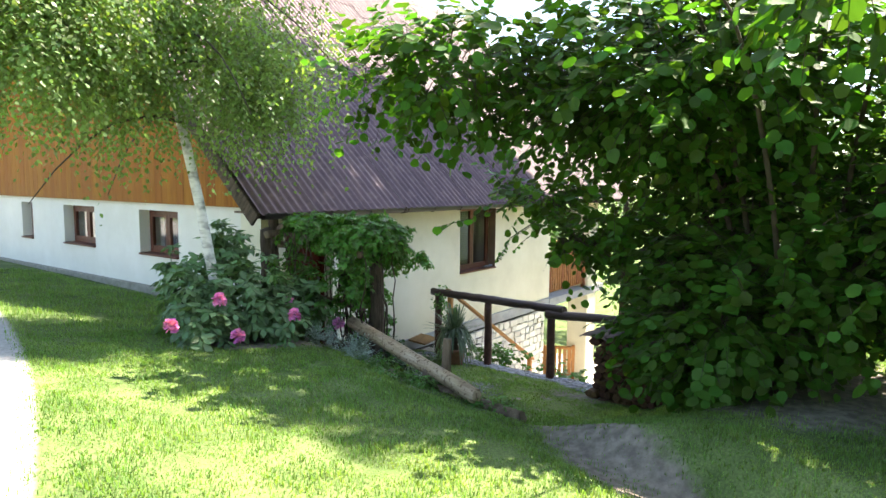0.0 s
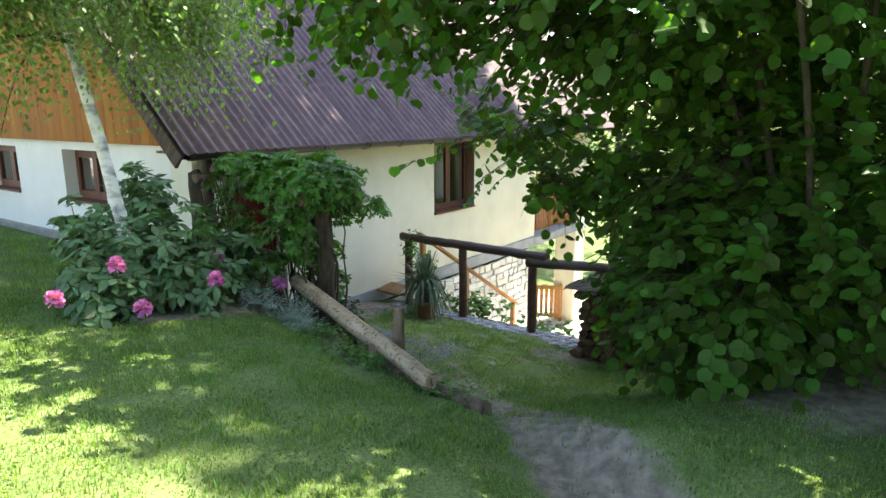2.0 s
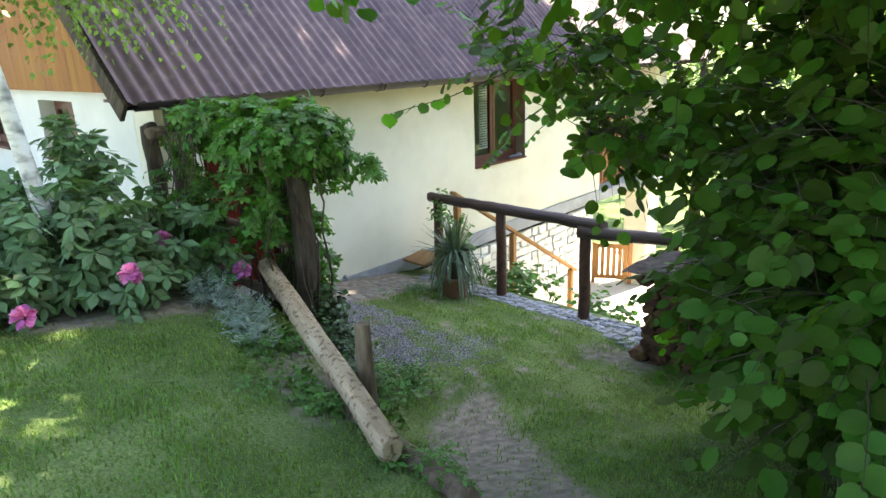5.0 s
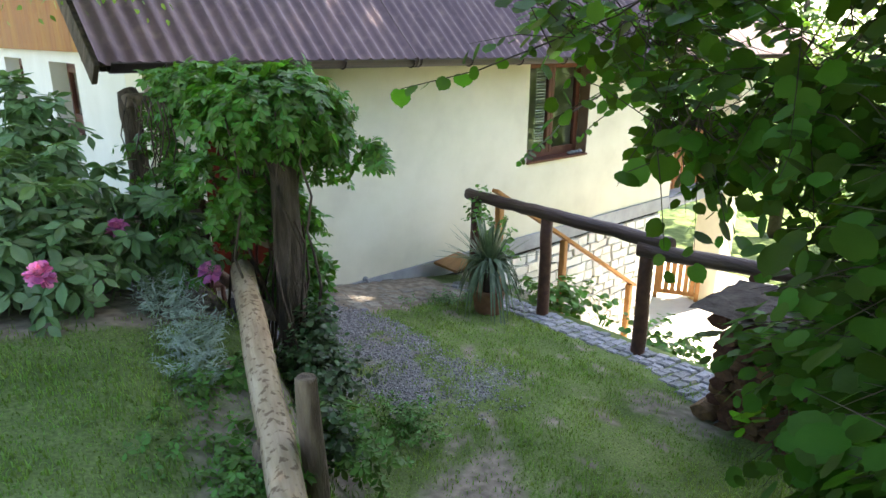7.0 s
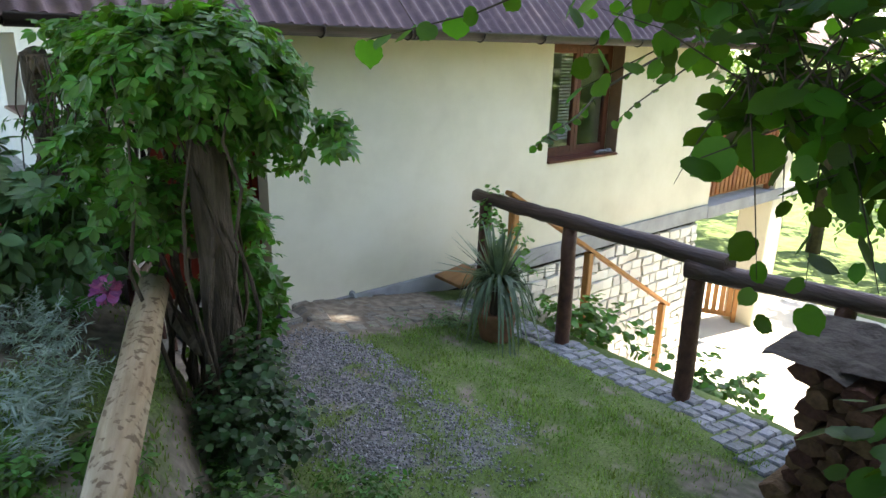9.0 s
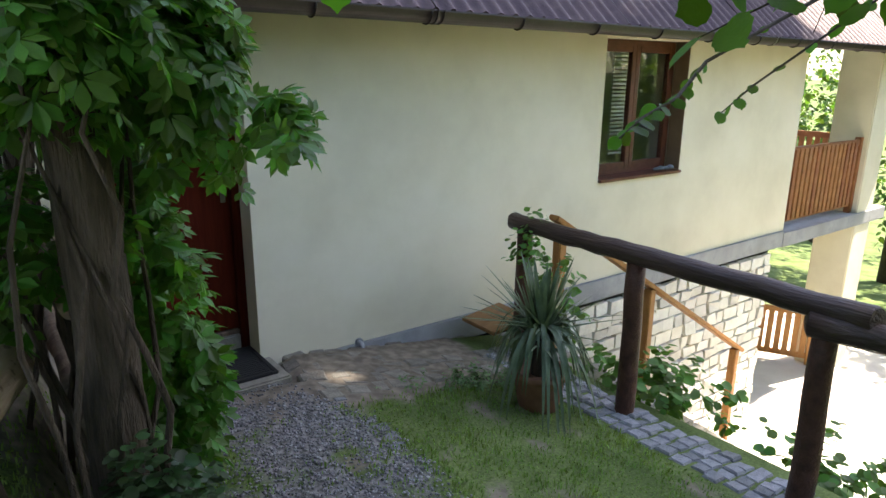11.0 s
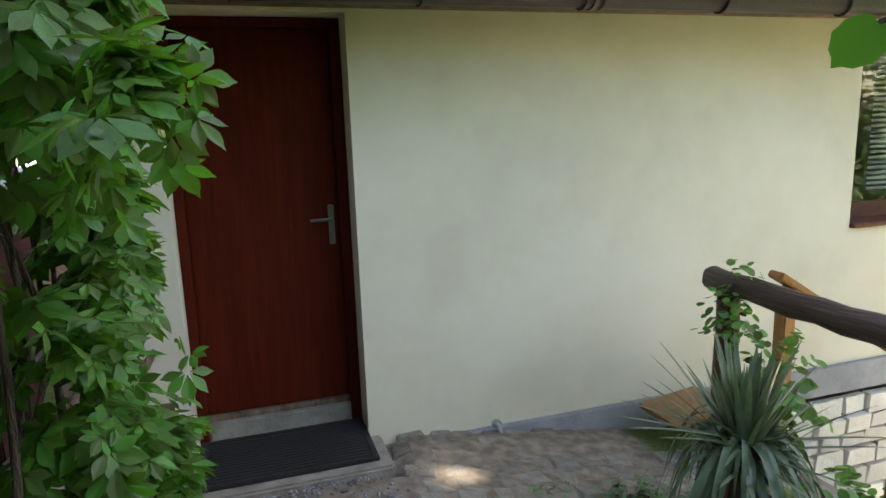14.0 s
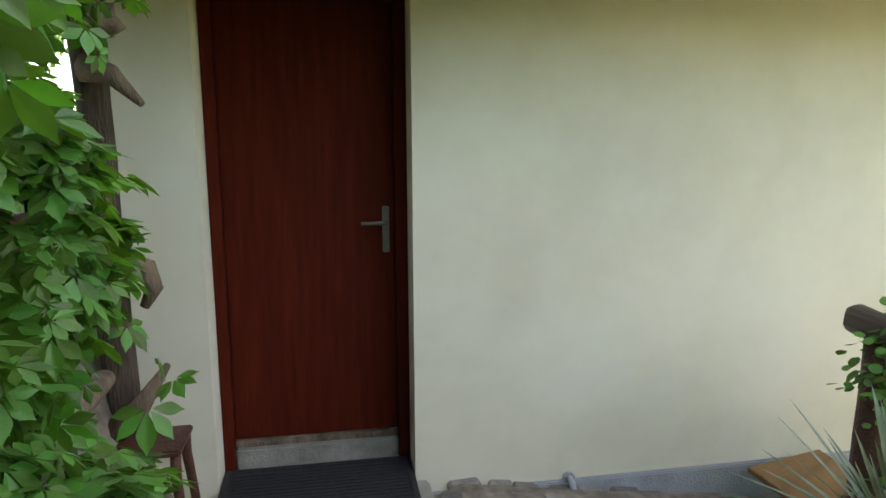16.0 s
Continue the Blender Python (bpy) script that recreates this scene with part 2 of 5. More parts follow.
M_BLIND = material("white_blind", ((0.7, 0.7, 0.68), (0.78, 0.78, 0.76)), 5, 0.6, 0.0)
M_PEBBLE = material("pebble", ((0.13, 0.13, 0.14), (0.34, 0.34, 0.35)), 30, 0.85, 0.2, 80, island=0.4)

# ---- mesh helpers ----


def box(bm, x0, x1, y0, y1, z0, z1, bevel=0.0):
    b = bmesh.new()
    bmesh.ops.create_cube(b, size=1.0)
    for v in b.verts:
        v.co = ((x0 + x1) / 2 + v.co.x * (x1 - x0), (y0 + y1) / 2 + v.co.y * (y1 - y0), (z0 + z1) / 2 + v.co.z * (z1 - z0))
    if bevel:
        bmesh.ops.bevel(b, geom=list(b.edges), offset=bevel, segments=2, affect="EDGES")
    me = bpy.data.meshes.new("tmp")
    b.to_mesh(me)
    b.free()
    bm.from_mesh(me)
    bpy.data.meshes.remove(me)
    return bm


def boxed(*a, bevel=0.0):
    return box(bmesh.new(), *a, bevel=bevel)


def tube(bm, pts, radii, sides=10, wob=0.0, seed=0):
    """A tapered round limb through pts, with closed ends and a little unevenness."""
    rng = random.Random(seed)
    pts = [Vector(p) for p in pts]
    rings = []
    side = None
    for i, p in enumerate(pts):
        d = (pts[min(i + 1, len(pts) - 1)] - pts[max(i - 1, 0)]).normalized()
        if side is None:
            side = d.orthogonal().normalized()
        side = (side - d * side.dot(d)).normalized()
        up = d.cross(side)
        r = radii[i] if hasattr(radii, "__len__") else radii
        ring = []
        for k in range(sides):
            a = 2 * math.pi * k / sides
            rr = r * (1 + wob * rng.uniform(-1, 1))
            ring.append(bm.verts.new(p + side * math.cos(a) * rr + up * math.sin(a) * rr))
        rings.append(ring)
    for a, b in zip(rings, rings[1:]):
        for k in range(sides):
            f = bm.faces.new((a[k], a[(k + 1) % sides], b[(k + 1) % sides], b[k]))
            f.smooth = True
    bm.faces.new(list(reversed(rings[0])))
    bm.faces.new(rings[-1])
    return bm


def long_log(p, q, r0, r1, n=14, wob=0.05, sag=0.0, seed=1, sides=14):
    """A round timber from p to q with chamfered ends."""
    rng = random.Random(seed)
    p, q = Vector(p), Vector(q)
    pts, rad = [], []
    for i in range(n + 1):
        t = i / n
        c = p.lerp(q, t) + Vector((rng.uniform(-1, 1), rng.uniform(-1, 1), rng.uniform(-1, 1))) * 0.006
        c.z -= sag * math.sin(math.pi * t)
        pts.append(c)
        rad.append((r0 + (r1 - r0) * t) * (1 + 0.03 * rng.uniform(-1, 1)))
    d = (q - p).normalized()
    pts = [p - d * 0.012] + pts + [q + d * 0.012]
    rad = [r0 * 0.86] + rad + [r1 * 0.86]
    return tube(bmesh.new(), pts, rad, sides, wob, seed)


def obj(name, bm, mat, parent=None, label=""):
    me = bpy.data.meshes.new(name)
    bm.normal_update()
    bm.to_mesh(me)
    bm.free()
    me.materials.append(mat)
    ob = new(name, me)
    if parent is not None:
        ob.parent = parent
    if label:
        ob["label"] = label
    return ob


def part(name, bm, mat, parent, label=""):
    return obj(name, bm, mat, parent, label)


def thing(name, label, category, group="", kind="", at=(0, 0, 0)):
    e = new(name)
    e.location = at
    e.empty_display_size = 0.1
    return tagged(e, label, category, group, kind)


def smooth(a, b, x):
    t = np.clip((np.asarray(x, float) - a) / (b - a), 0, 1)
    return t * t * (3 - 2 * t)


LEAF_SHAPES = {
    "round": ((0, 0.04), (0.16, -0.02), (0.31, 0.05), (0.41, 0.2), (0.49, 0.35), (0.47, 0.5), (0.49, 0.63), (0.38, 0.77), (0.29, 0.9), (0.13, 0.97), (0, 1.1)),
    "pointed": ((0, 0), (0.07, 0.1), (0.17, 0.26), (0.245, 0.43), (0.265, 0.57), (0.225, 0.71), (0.17, 0.84), (0.07, 0.96), (0, 1.12)),
    "leaflet": ((0, 0), (0.05, 0.1), (0.15, 0.28), (0.23, 0.47), (0.25, 0.6), (0.22, 0.68), (0.17, 0.8), (0.07, 0.93), (0, 1.08)),
    "needle": ((0, 0), (0.07, 0.3), (0.06, 0.7), (0, 1.0)),
    "small": ((0, 0), (0.34, 0.3), (0.22, 0.68), (0, 1.0)),
    "petal": ((0, 0), (0.3, 0.4), (0.42, 0.8), (0.2, 1.0), (0, 0.93)),
}


def leaves_mesh(name, base, tip_way, face_way, size, shape, mat, parent=None, cup=0.18, seed=0):
    """One mesh of many folded leaves: stalk points, the way to the tip, the way the blade faces, and sizes."""
    rng = np.random.default_rng(seed)
    half = np.array(LEAF_SHAPES[shape])
    k = len(half)
    n = len(base)
    t = tip_way / np.linalg.norm(tip_way, axis=1)[:, None]
    f = face_way - t * np.sum(face_way * t, axis=1)[:, None]
    f /= np.linalg.norm(f, axis=1)[:, None] + 1e-9
    s = np.cross(t, f)
    bend = rng.uniform(-0.25, 0.25, n)
    verts = []
    for sgn in (1, -1):
        pts = half if sgn == 1 else half[1:-1]
        for u, v in pts:
            lift = cup * abs(u) - (0.22 + bend) * v * v * 0.5 - 0.25 * u * u
            verts.append(base + size[:, None] * (s * (u * sgn) + t * v + f * lift[:, None]))
    vs = np.stack(verts, axis=1)
    per = vs.shape[1]
    right = list(range(k))
    left = [0] + list(range(k, k + k - 2)) + [k - 1]
    loop1, loop2 = right, left[::-1]
    idx = np.array(loop1 + loop2)
    loops = (np.arange(n)[:, None] * per + idx[None, :]).ravel()
    me = bpy.data.meshes.new(name)
    me.vertices.add(n * per)
    me.vertices.foreach_set("co", vs.reshape(-1).astype(np.float32))
    me.loops.add(len(loops))
    me.loops.foreach_set("vertex_index", loops.astype(np.int32))
    me.polygons.add(n * 2)
    me.polygons.foreach_set("loop_start", np.arange(0, len(loops), k).astype(np.int32))
    me.polygons.foreach_set("use_smooth", np.ones(n * 2, bool))
    me.update(calc_edges=True)
    me.materials.append(mat)
    ob = new(name, me)
    if parent is not None:
        ob.parent = parent
    return ob


# the strip of air over the footpath that no twig reaches into
FOOTPATH = np.array(((-0.7, 0.8, 1.48), (0.6, 1.3, 1.48), (2.0, 1.8, 1.42), (3.2, 2.4, 1.18), (4.2, 3.35, 0.85), (5.1, 4.05, 0.62), (5.6, 4.6, 0.48), (5.8, 5.05, 0.38)))


def clear_of_path(p, gap):
    """True where a point stays at least gap metres away from a walker's head height along the footpath."""
    best = np.full(len(p), 1e9)
    for a, b in zip(FOOTPATH, FOOTPATH[1:]):
        d = b - a
        t = np.clip(((p - a) @ d) / (d @ d), 0, 1)
        best = np.minimum(best, np.linalg.norm(p - (a + t[:, None] * d), axis=1))
    return best > gap


def unit(v):
    return v / (np.linalg.norm(v, axis=1)[:, None] + 1e-9)


def twigs(blobs, count, per, length, droop, seed, shell=0.55, up=0.5, gap=0.0, floor=None):
    """Twigs spread through ellipsoids (centre, radii, weight), and the leaves along them."""
    rng = np.random.default_rng(seed)
    w = np.array([b[2] for b in blobs], float)
    which = rng.choice(len(blobs), count, p=w / w.sum())
    cen = np.array([b[0] for b in blobs])[which]
    rad = np.array([b[1] for b in blobs])[which]
    d = unit(rng.normal(size=(count, 3)))
    r = (shell + (1 - shell) * rng.random(count)) * (0.82 + 0.3 * np.array([noise.noise(Vector(x * 2.2 + 7)) for x in d]))
    root = cen + d * rad * r[:, None]
    way = unit(d + rng.normal(size=(count, 3)) * 0.55 + np.array((0, 0, up * 0.3)))
    steps = (np.arange(per) + 0.3) / per
    pos = root[:, None, :] + way[:, None, :] * (steps * length)[None, :, None] * rng.uniform(0.6, 1.3, count)[:, None, None]
    pos[:, :, 2] -= droop * length * steps[None, :] ** 2
    side = unit(np.cross(way, np.array((0, 0, 1.0)) + rng.normal(size=(count, 3)) * 0.2))
    alt = np.where(np.arange(per) % 2 == 0, 1.0, -1.0)
    tip = side[:, None, :] * alt[None, :, None] + way[:, None, :] * 0.7 + rng.normal(size=(count, per, 3)) * 0.3
    tip[:, :, 2] -= 0.35 + droop * 0.5
    face = np.array((0, 0, 1.0)) + d[:, None, :] * 0.5 + rng.normal(size=(count, per, 3)) * 0.4
    pos, tip, face = pos.reshape(-1, 3), tip.reshape(-1, 3), face.reshape(-1, 3)
    keep = np.ones(len(pos), bool)
    if gap:
        keep &= clear_of_path(pos, gap)
    if floor is not None:
        keep &= pos[:, 2] > floor(pos[:, 0], pos[:, 1]) + 0.03
    return pos[keep], tip[keep], face[keep], root, way


# ---- ground ----


def lawn_height(x, y):
    return 0.12 - 0.11 * np.clip(x - 0.8, 0, 9) + 0.012 * (y - 3) - 0.07 * smooth(4.5, 8.0, y) - 0.17 * smooth(-0.75, -0.05, log_side(x, y)) * smooth(7.4, 6.2, y)


def log_side(x, y):
    """Signed distance from the line of the edging log; positive on the path's side."""
    dx, dy = 0.37, 0.93
    along = (x - 3.83) * dx + (y - 3.66) * dy
    bow = np.where(along > 2.4, (along - 2.4) * 0.35, 0.0)
    return (x - 3.83) * dy - (y - 3.66) * dx + bow


def height(x, y):
    x, y = np.asarray(x, float), np.asarray(y, float)
    s = x * 0.67 + y * 0.74
    path = 0.0 - 1.1 * smooth(3.3, 7.1, s) - 0.155 * np.clip(x - 6.1, 0, 2.0) * smooth(6.2, 7.4, s)
    bank = path
    # ground under the hazel stays high south of the path
    high = -0.16 - 0.02 * (x - 4)
    bank = bank + (high - bank) * smooth(2.3, 1.0, y - 0.35 * (x - 4)) * smooth(3.0, 4.2, x)
    lawn = lawn_height(x, y)
    m = smooth(0.0, 0.4, log_side(x, y))
    z = lawn * (1 - m) + bank * m
    z = z - 0.07 * smooth(7.25, 7.36, y) * smooth(5.05, 5.2, x) * smooth(6.32, 6.2, x)
    # fall to the patio beyond the railing
    drop = smooth(8.05, 10.2, x + 0.25 * np.clip(4.5 - y, 0, 4))
    z = z * (1 - drop) + (-3.84) * drop
    z = z - 1.2 * smooth(16, 30, x) + 2.5 * smooth(40, 120, np.hypot(x - 5, y - 5)) * smooth(-20, 60, x)
    return z


def axis_values(lo, hi, step, far):
    mid = np.arange(lo, hi + step / 2, step)
    out = np.geomspace(1.0, far, 26)
    return np.concatenate((lo - out[::-1], mid, hi + out))


gx, gy = axis_values(-4, 17, 0.11, 900), axis_values(-3, 17, 0.11, 900)
GX, GY = np.meshgrid(gx, gy, indexing="ij")
wave = np.array([noise.noise(Vector((x * 1.7, y * 1.7, 0))) for x, y in zip(GX.ravel(), GY.ravel())]).reshape(GX.shape)
near = smooth(25, 10, np.hypot(GX - 4, GY - 4))
GZ = height(GX, GY) + 0.007 * wave * near
# the sheet runs lower beneath the house and the patio slab
inside = smooth(7.72, 7.95, GY) * smooth(4.86, 5.05, GX) * smooth(13.2, 13.0, GX) * smooth(18.0, 17.6, GY)
GZ = GZ - 1.2 * inside * (GX < 8.5)
me = bpy.data.meshes.new("ground")
nx, ny = GX.shape
me.vertices.add(nx * ny)
me.vertices.foreach_set("co", np.stack((GX, GY, GZ), -1).astype(np.float32).ravel())
ii = (np.arange(nx - 1)[:, None] * ny + np.arange(ny - 1)[None, :]).ravel()
quads = np.stack((ii, ii + ny, ii + ny + 1, ii + 1), -1).ravel()
me.loops.add(len(quads))
me.loops.foreach_set("vertex_index", quads.astype(np.int32))
me.polygons.add(len(ii))
me.polygons.foreach_set("loop_start", np.arange(0, len(quads), 4).astype(np.int32))
me.polygons.foreach_set("use_smooth", np.ones(len(ii), bool))
me.update(calc_edges=True)


def patchy(x, y):
    """Uneven patches between 0 and 1, about a hand to a foot across."""
    a = np.sin(7.3 * x + 3.1 * y + 1.3 * np.sin(5.1 * y)) * np.sin(6.1 * y - 4.7 * x + 0.8 + np.sin(6.7 * x))
    b = np.sin(17.0 * x - 9.0 * y + 2.0 * np.sin(8.3 * y)) * np.sin(15.0 * y + 11.0 * x)
    return np.clip(0.5 + 0.36 * a + 0.2 * b, 0, 1)


def earth_mask(x, y):
    """Trodden path, bare soil under the hazel and in the beds."""
    cx = 3.28 + 0.88 * (y - 2.2) + 0.07 * np.sin(y * 2.3)
    trod = smooth(0.46, 0.16, np.abs(x - cx) * 0.75) * smooth(1.2, 1.9, y) * smooth(5.1, 4.3, y) * (0.62 + 0.4 * patchy(x * 1.3, y * 1.3))
    slip = smooth(-0.55, -0.2, log_side(x, y)) * smooth(0.1, 0.0, log_side(x, y)) * smooth(3.9, 4.3, y) * smooth(5.9, 5.2, y) * (0.3 + 0.7 * patchy(x, y))
    under = smooth(1.15, 0.5, np.hypot((x - 5.6) / 1.6, (y - 1.5) / 1.0)) * 0.95
    bed = smooth(1.2, 0.7, np.hypot((x - 3.9) / 1.0, (y - 6.5) / 0.75)) * 0.95
    bank = smooth(-0.02, 0.12, log_side(x, y)) * smooth(0.75, 0.4, log_side(x, y)) * smooth(4.2, 5.0, y) * 0.75
    pad_ = smooth(6.7, 6.95, y) * smooth(4.9, 5.1, x) * smooth(7.8, 7.55, x)
    worn = 0.8 * smooth(1.7, 0.9, np.hypot((x - 6.4) / 1.2, (y - 5.2) / 1.6)) * patchy(1.2 * x + 3, 1.2 * y) ** 2
    litter = 0.6 * smooth(1.2, 0.5, np.hypot((x - 7.05) / 0.38, (y - 4.25) / 0.5))
    return np.maximum.reduce((trod, slip, under, bed, bank, worn, litter, pad_))


def gravel_mask(x, y):
    return (0.15 + 1.05 * patchy(x, y)) * np.maximum(smooth(1.0, 0.6, np.hypot((x - 5.75) / 0.75, (y - 6.3) / 1.3)), 0.75 * smooth(1.05, 0.3, np.hypot((x - 5.95) / 0.8, (y - 5.4) / 0.75))) * 0.95


def road_mask(x, y):
    d = np.clip(y, 0, 14) - 4.0
    edge = 0.66 + 0.42 * d - 0.018 * d * d
    return smooth(edge + 0.12, edge - 0.15, x) * smooth(edge - 3.4, edge - 2.9, x) * smooth(-40, -38, y)


for key, fn in (("earth", earth_mask), ("gravel", gravel_mask), ("road", road_mask)):
    at = me.attributes.new(key, "FLOAT", "POINT")
    at.data.foreach_set("value", fn(GX, GY).astype(np.float32).ravel())
me.materials.append(M_GROUND)
ground = tagged(new("ground", me), "sloping lawn with a trodden earth path and gravel", "ground", kind="structure")

# ---- house ----
WALL_Y, WALL_X = 7.75, 4.867
HOUSE_R, HOUSE_B = 13.1, 17.9
EAVE_Y, EAVE_Z, SLOPE = 7.25, 1.05, 0.95
FLOOR_Z = -1.21
RIDGE_Y = (WALL_Y + HOUSE_B) / 2


def wall_boxes(bm, along, a0, a1, z0, z1, t0, t1, openings):
    """A wall along x or y between a0 and a1, with rectangular openings (a0, a1, z0, z1) cut right through."""
    def put(p, q, c, d):
        if q - p > 1e-4 and d - c > 1e-4:
            if along == "x":
                box(bm, p, q, t0, t1, c, d)
            else:
                box(bm, t0, t1, p, q, c, d)
    at_ = a0
    for o in sorted(openings):
        put(at_, o[0], z0, z1)
        put(o[0], o[1], z0, o[2])
        put(o[0], o[1], o[3], z1)
        at_ = o[1]
    put(at_, a1, z0, z1)
    bmesh.ops.remove_doubles(bm, verts=list(bm.verts), dist=1e-4)
    return bm


DOOR = (5.28, 6.143, -1.13, 1.04)
WIN_A = (9.415, 10.67, -0.265, 1.02)
B_WINDOWS = ((9.66, 10.74, 0.28, 0.985), (12.17, 13.31, 0.285, 0.985), (14.6, 15.09, 0.29, 0.99))

house = thing("house", "cream house with aubergine corrugated roof and ochre gable boards", "house", at=(WALL_X, WALL_Y, FLOOR_Z))
HOUSE_AT = Vector((WALL_X, WALL_Y, FLOOR_Z))


def house_part(name, bm, mat, parent=None, label=""):
    o = part(name, bm, mat, parent if parent is not None else house, label)
    if parent is None:
        o.location = -HOUSE_AT
    return o


house_part("eave_wall", wall_boxes(bmesh.new(), "x", WALL_X + 0.002, HOUSE_R, FLOOR_Z, 1.3, WALL_Y, WALL_Y + 0.42, (DOOR, WIN_A)), M_PLASTER, None, "cream plastered wall")
house_part("gable_wall", wall_boxes(bmesh.new(), "y", WALL_Y + 0.42, HOUSE_B, -0.95, 1.16, WALL_X, WALL_X + 0.42, B_WINDOWS), M_WHITE, None, "white plastered wall")
house_part("far_wall", boxed(WALL_X + 0.4, HOUSE_R, HOUSE_B - 0.4, HOUSE_B, -3.9, 1.25), M_WHITE)
house_part("end_wall", boxed(HOUSE_R - 0.4, HOUSE_R - 0.001, WALL_Y + 0.42, HOUSE_B - 0.4, FLOOR_Z, 1.25), M_PLASTER)
# unseen inner surfaces, coloured dark so the rooms look unlit through the glass
house_part("inner_wall", boxed(8.2, 8.35, WALL_Y + 0.42, HOUSE_B - 0.4, FLOOR_Z, 1.25), M_ROOM_SHADE)
house_part("floor_slab", boxed(WALL_X + 0.42, HOUSE_R - 0.42, WALL_Y + 0.42, HOUSE_B - 0.42, FLOOR_Z - 0.15, FLOOR_Z + 0.02), M_ROOM_SHADE)
house_part("upper_floor", boxed(WALL_X + 0.42, HOUSE_R - 0.42, WALL_Y + 0.42, HOUSE_B - 0.42, 1.16, 1.24), M_ROOM_SHADE)
house_part("plinth", boxed(WALL_X + 0.05, HOUSE_R - 0.02, WALL_Y - 0.025, WALL_Y + 0.4, -1.42, FLOOR_Z - 0.003, bevel=0.006), M_CEMENT, None, "grey cement band below the plaster")
house_part("gable_plinth", boxed(WALL_X - 0.09, WALL_X + 0.02, WALL_Y + 0.6, HOUSE_B, -0.95, -0.19, bevel=0.01), M_CONCRETE, None, "low concrete footing strip")

# corrugated roof sheets, shared mesh, lapped up the slope
SLEN = math.hypot(1, SLOPE)
ROOF_X0, ROOF_X1 = 4.43, 16.6
PITCH = 0.13
SHEET_W, SHEET_L, LAP = PITCH * 7, 1.75, 0.14


def sheet_mesh(width_waves, length):
    bm = bmesh.new()
    per, rows = 8, 4
    cols = width_waves * per + 1
    grid = []
    for r in range(rows + 1):
        row = []
        for c in range(cols):
            x = c / per * PITCH
            row.append(bm.verts.new((x, length * r / rows, 0.02 * math.cos(2 * math.pi * c / per) - 0.003 * math.sin(3 * r))))
        grid.append(row)
    for r in range(rows):
        for c in range(cols - 1):
            f = bm.faces.new((grid[r][c], grid[r][c + 1], grid[r + 1][c + 1], grid[r + 1][c]))
            f.smooth = True
    low = [bm.verts.new(v.co - Vector((0, 0, 0.008))) for v in grid[0]]
    lip = [bm.verts.new(v.co) for v in grid[0]]
    for c in range(cols - 1):
        bm.faces.new((low[c], low[c + 1], lip[c + 1], lip[c]))
    me_ = bpy.data.meshes.new("roof_sheet")
    bm.to_mesh(me_)
    bm.free()
    me_.materials.append(M_ROOF)
    return me_


slope_angle = math.atan(SLOPE)
roof = part("roof", boxed(ROOF_X0 + 0.03, ROOF_X1 - 0.02, -0.0, (RIDGE_Y - EAVE_Y) * SLEN, -0.13, -0.05), M_POST, house, "aubergine corrugated roof")
roof.matrix_basis = Matrix.Translation(-HOUSE_AT) @ Matrix.Translation((0, EAVE_Y, EAVE_Z + 0.05)) @ Matrix.Rotation(slope_angle, 4, "X")
sheet = sheet_mesh(7, SHEET_L)
n_up = math.ceil(((RIDGE_Y - EAVE_Y) * SLEN) / (SHEET_L - LAP))
n_side = math.ceil((ROOF_X1 - ROOF_X0) / SHEET_W)
rs = random.Random(4)
for j in range(n_up):
    for i in range(n_side):
        s_ = bpy.data.objects.new("roof_sheet", sheet)
        scene.collection.objects.link(s_)
        s_.parent = roof
        s_.matrix_basis = Matrix.Translation((ROOF_X0 + i * SHEET_W + rs.uniform(-0.004, 0.004), -0.06 + j * (SHEET_L - LAP), 0.012 * (i % 2) * 0.3 + rs.uniform(0, 0.004))) @ Matrix.Rotation(-0.006, 4, "X")
back = part("roof_back", boxed(ROOF_X0, ROOF_X1, 0, (RIDGE_Y - EAVE_Y) * SLEN, -0.1, 0.0), M_ROOF, house)
back.matrix_basis = Matrix.Translation(-HOUSE_AT) @ Matrix.Translation((ROOF_X0 + ROOF_X1, 2 * RIDGE_Y - EAVE_Y, EAVE_Z + 0.05)) @ Matrix.Rotation(math.pi, 4, "Z") @ Matrix.Rotation(slope_angle, 4, "X")

# verge board, fascia, gutter with brackets and joint sleeve
verge = part("verge_board", boxed(-0.025, 0.012, -0.06, (RIDGE_Y - EAVE_Y) * SLEN, -0.2, -0.02, bevel=0.004), M_POST, house, "dark brown verge board")
verge.matrix_basis = Matrix.Translation(-HOUSE_AT) @ Matrix.Translation((ROOF_X0, EAVE_Y, EAVE_Z + 0.05)) @ Matrix.Rotation(slope_angle, 4, "X")
house_part("soffit", boxed(ROOF_X0 + 0.03, ROOF_X1 - 0.05, EAVE_Y + 0.09, WALL_Y - 0.003, 1.055, 1.08), M_OLDWOOD, None, "brown timber soffit")
house_part("fascia", boxed(ROOF_X0 + 0.03, ROOF_X1 - 0.05, EAVE_Y + 0.065, EAVE_Y + 0.088, 1.0, 1.085), M_GUTTER, None, "dark brown fascia")


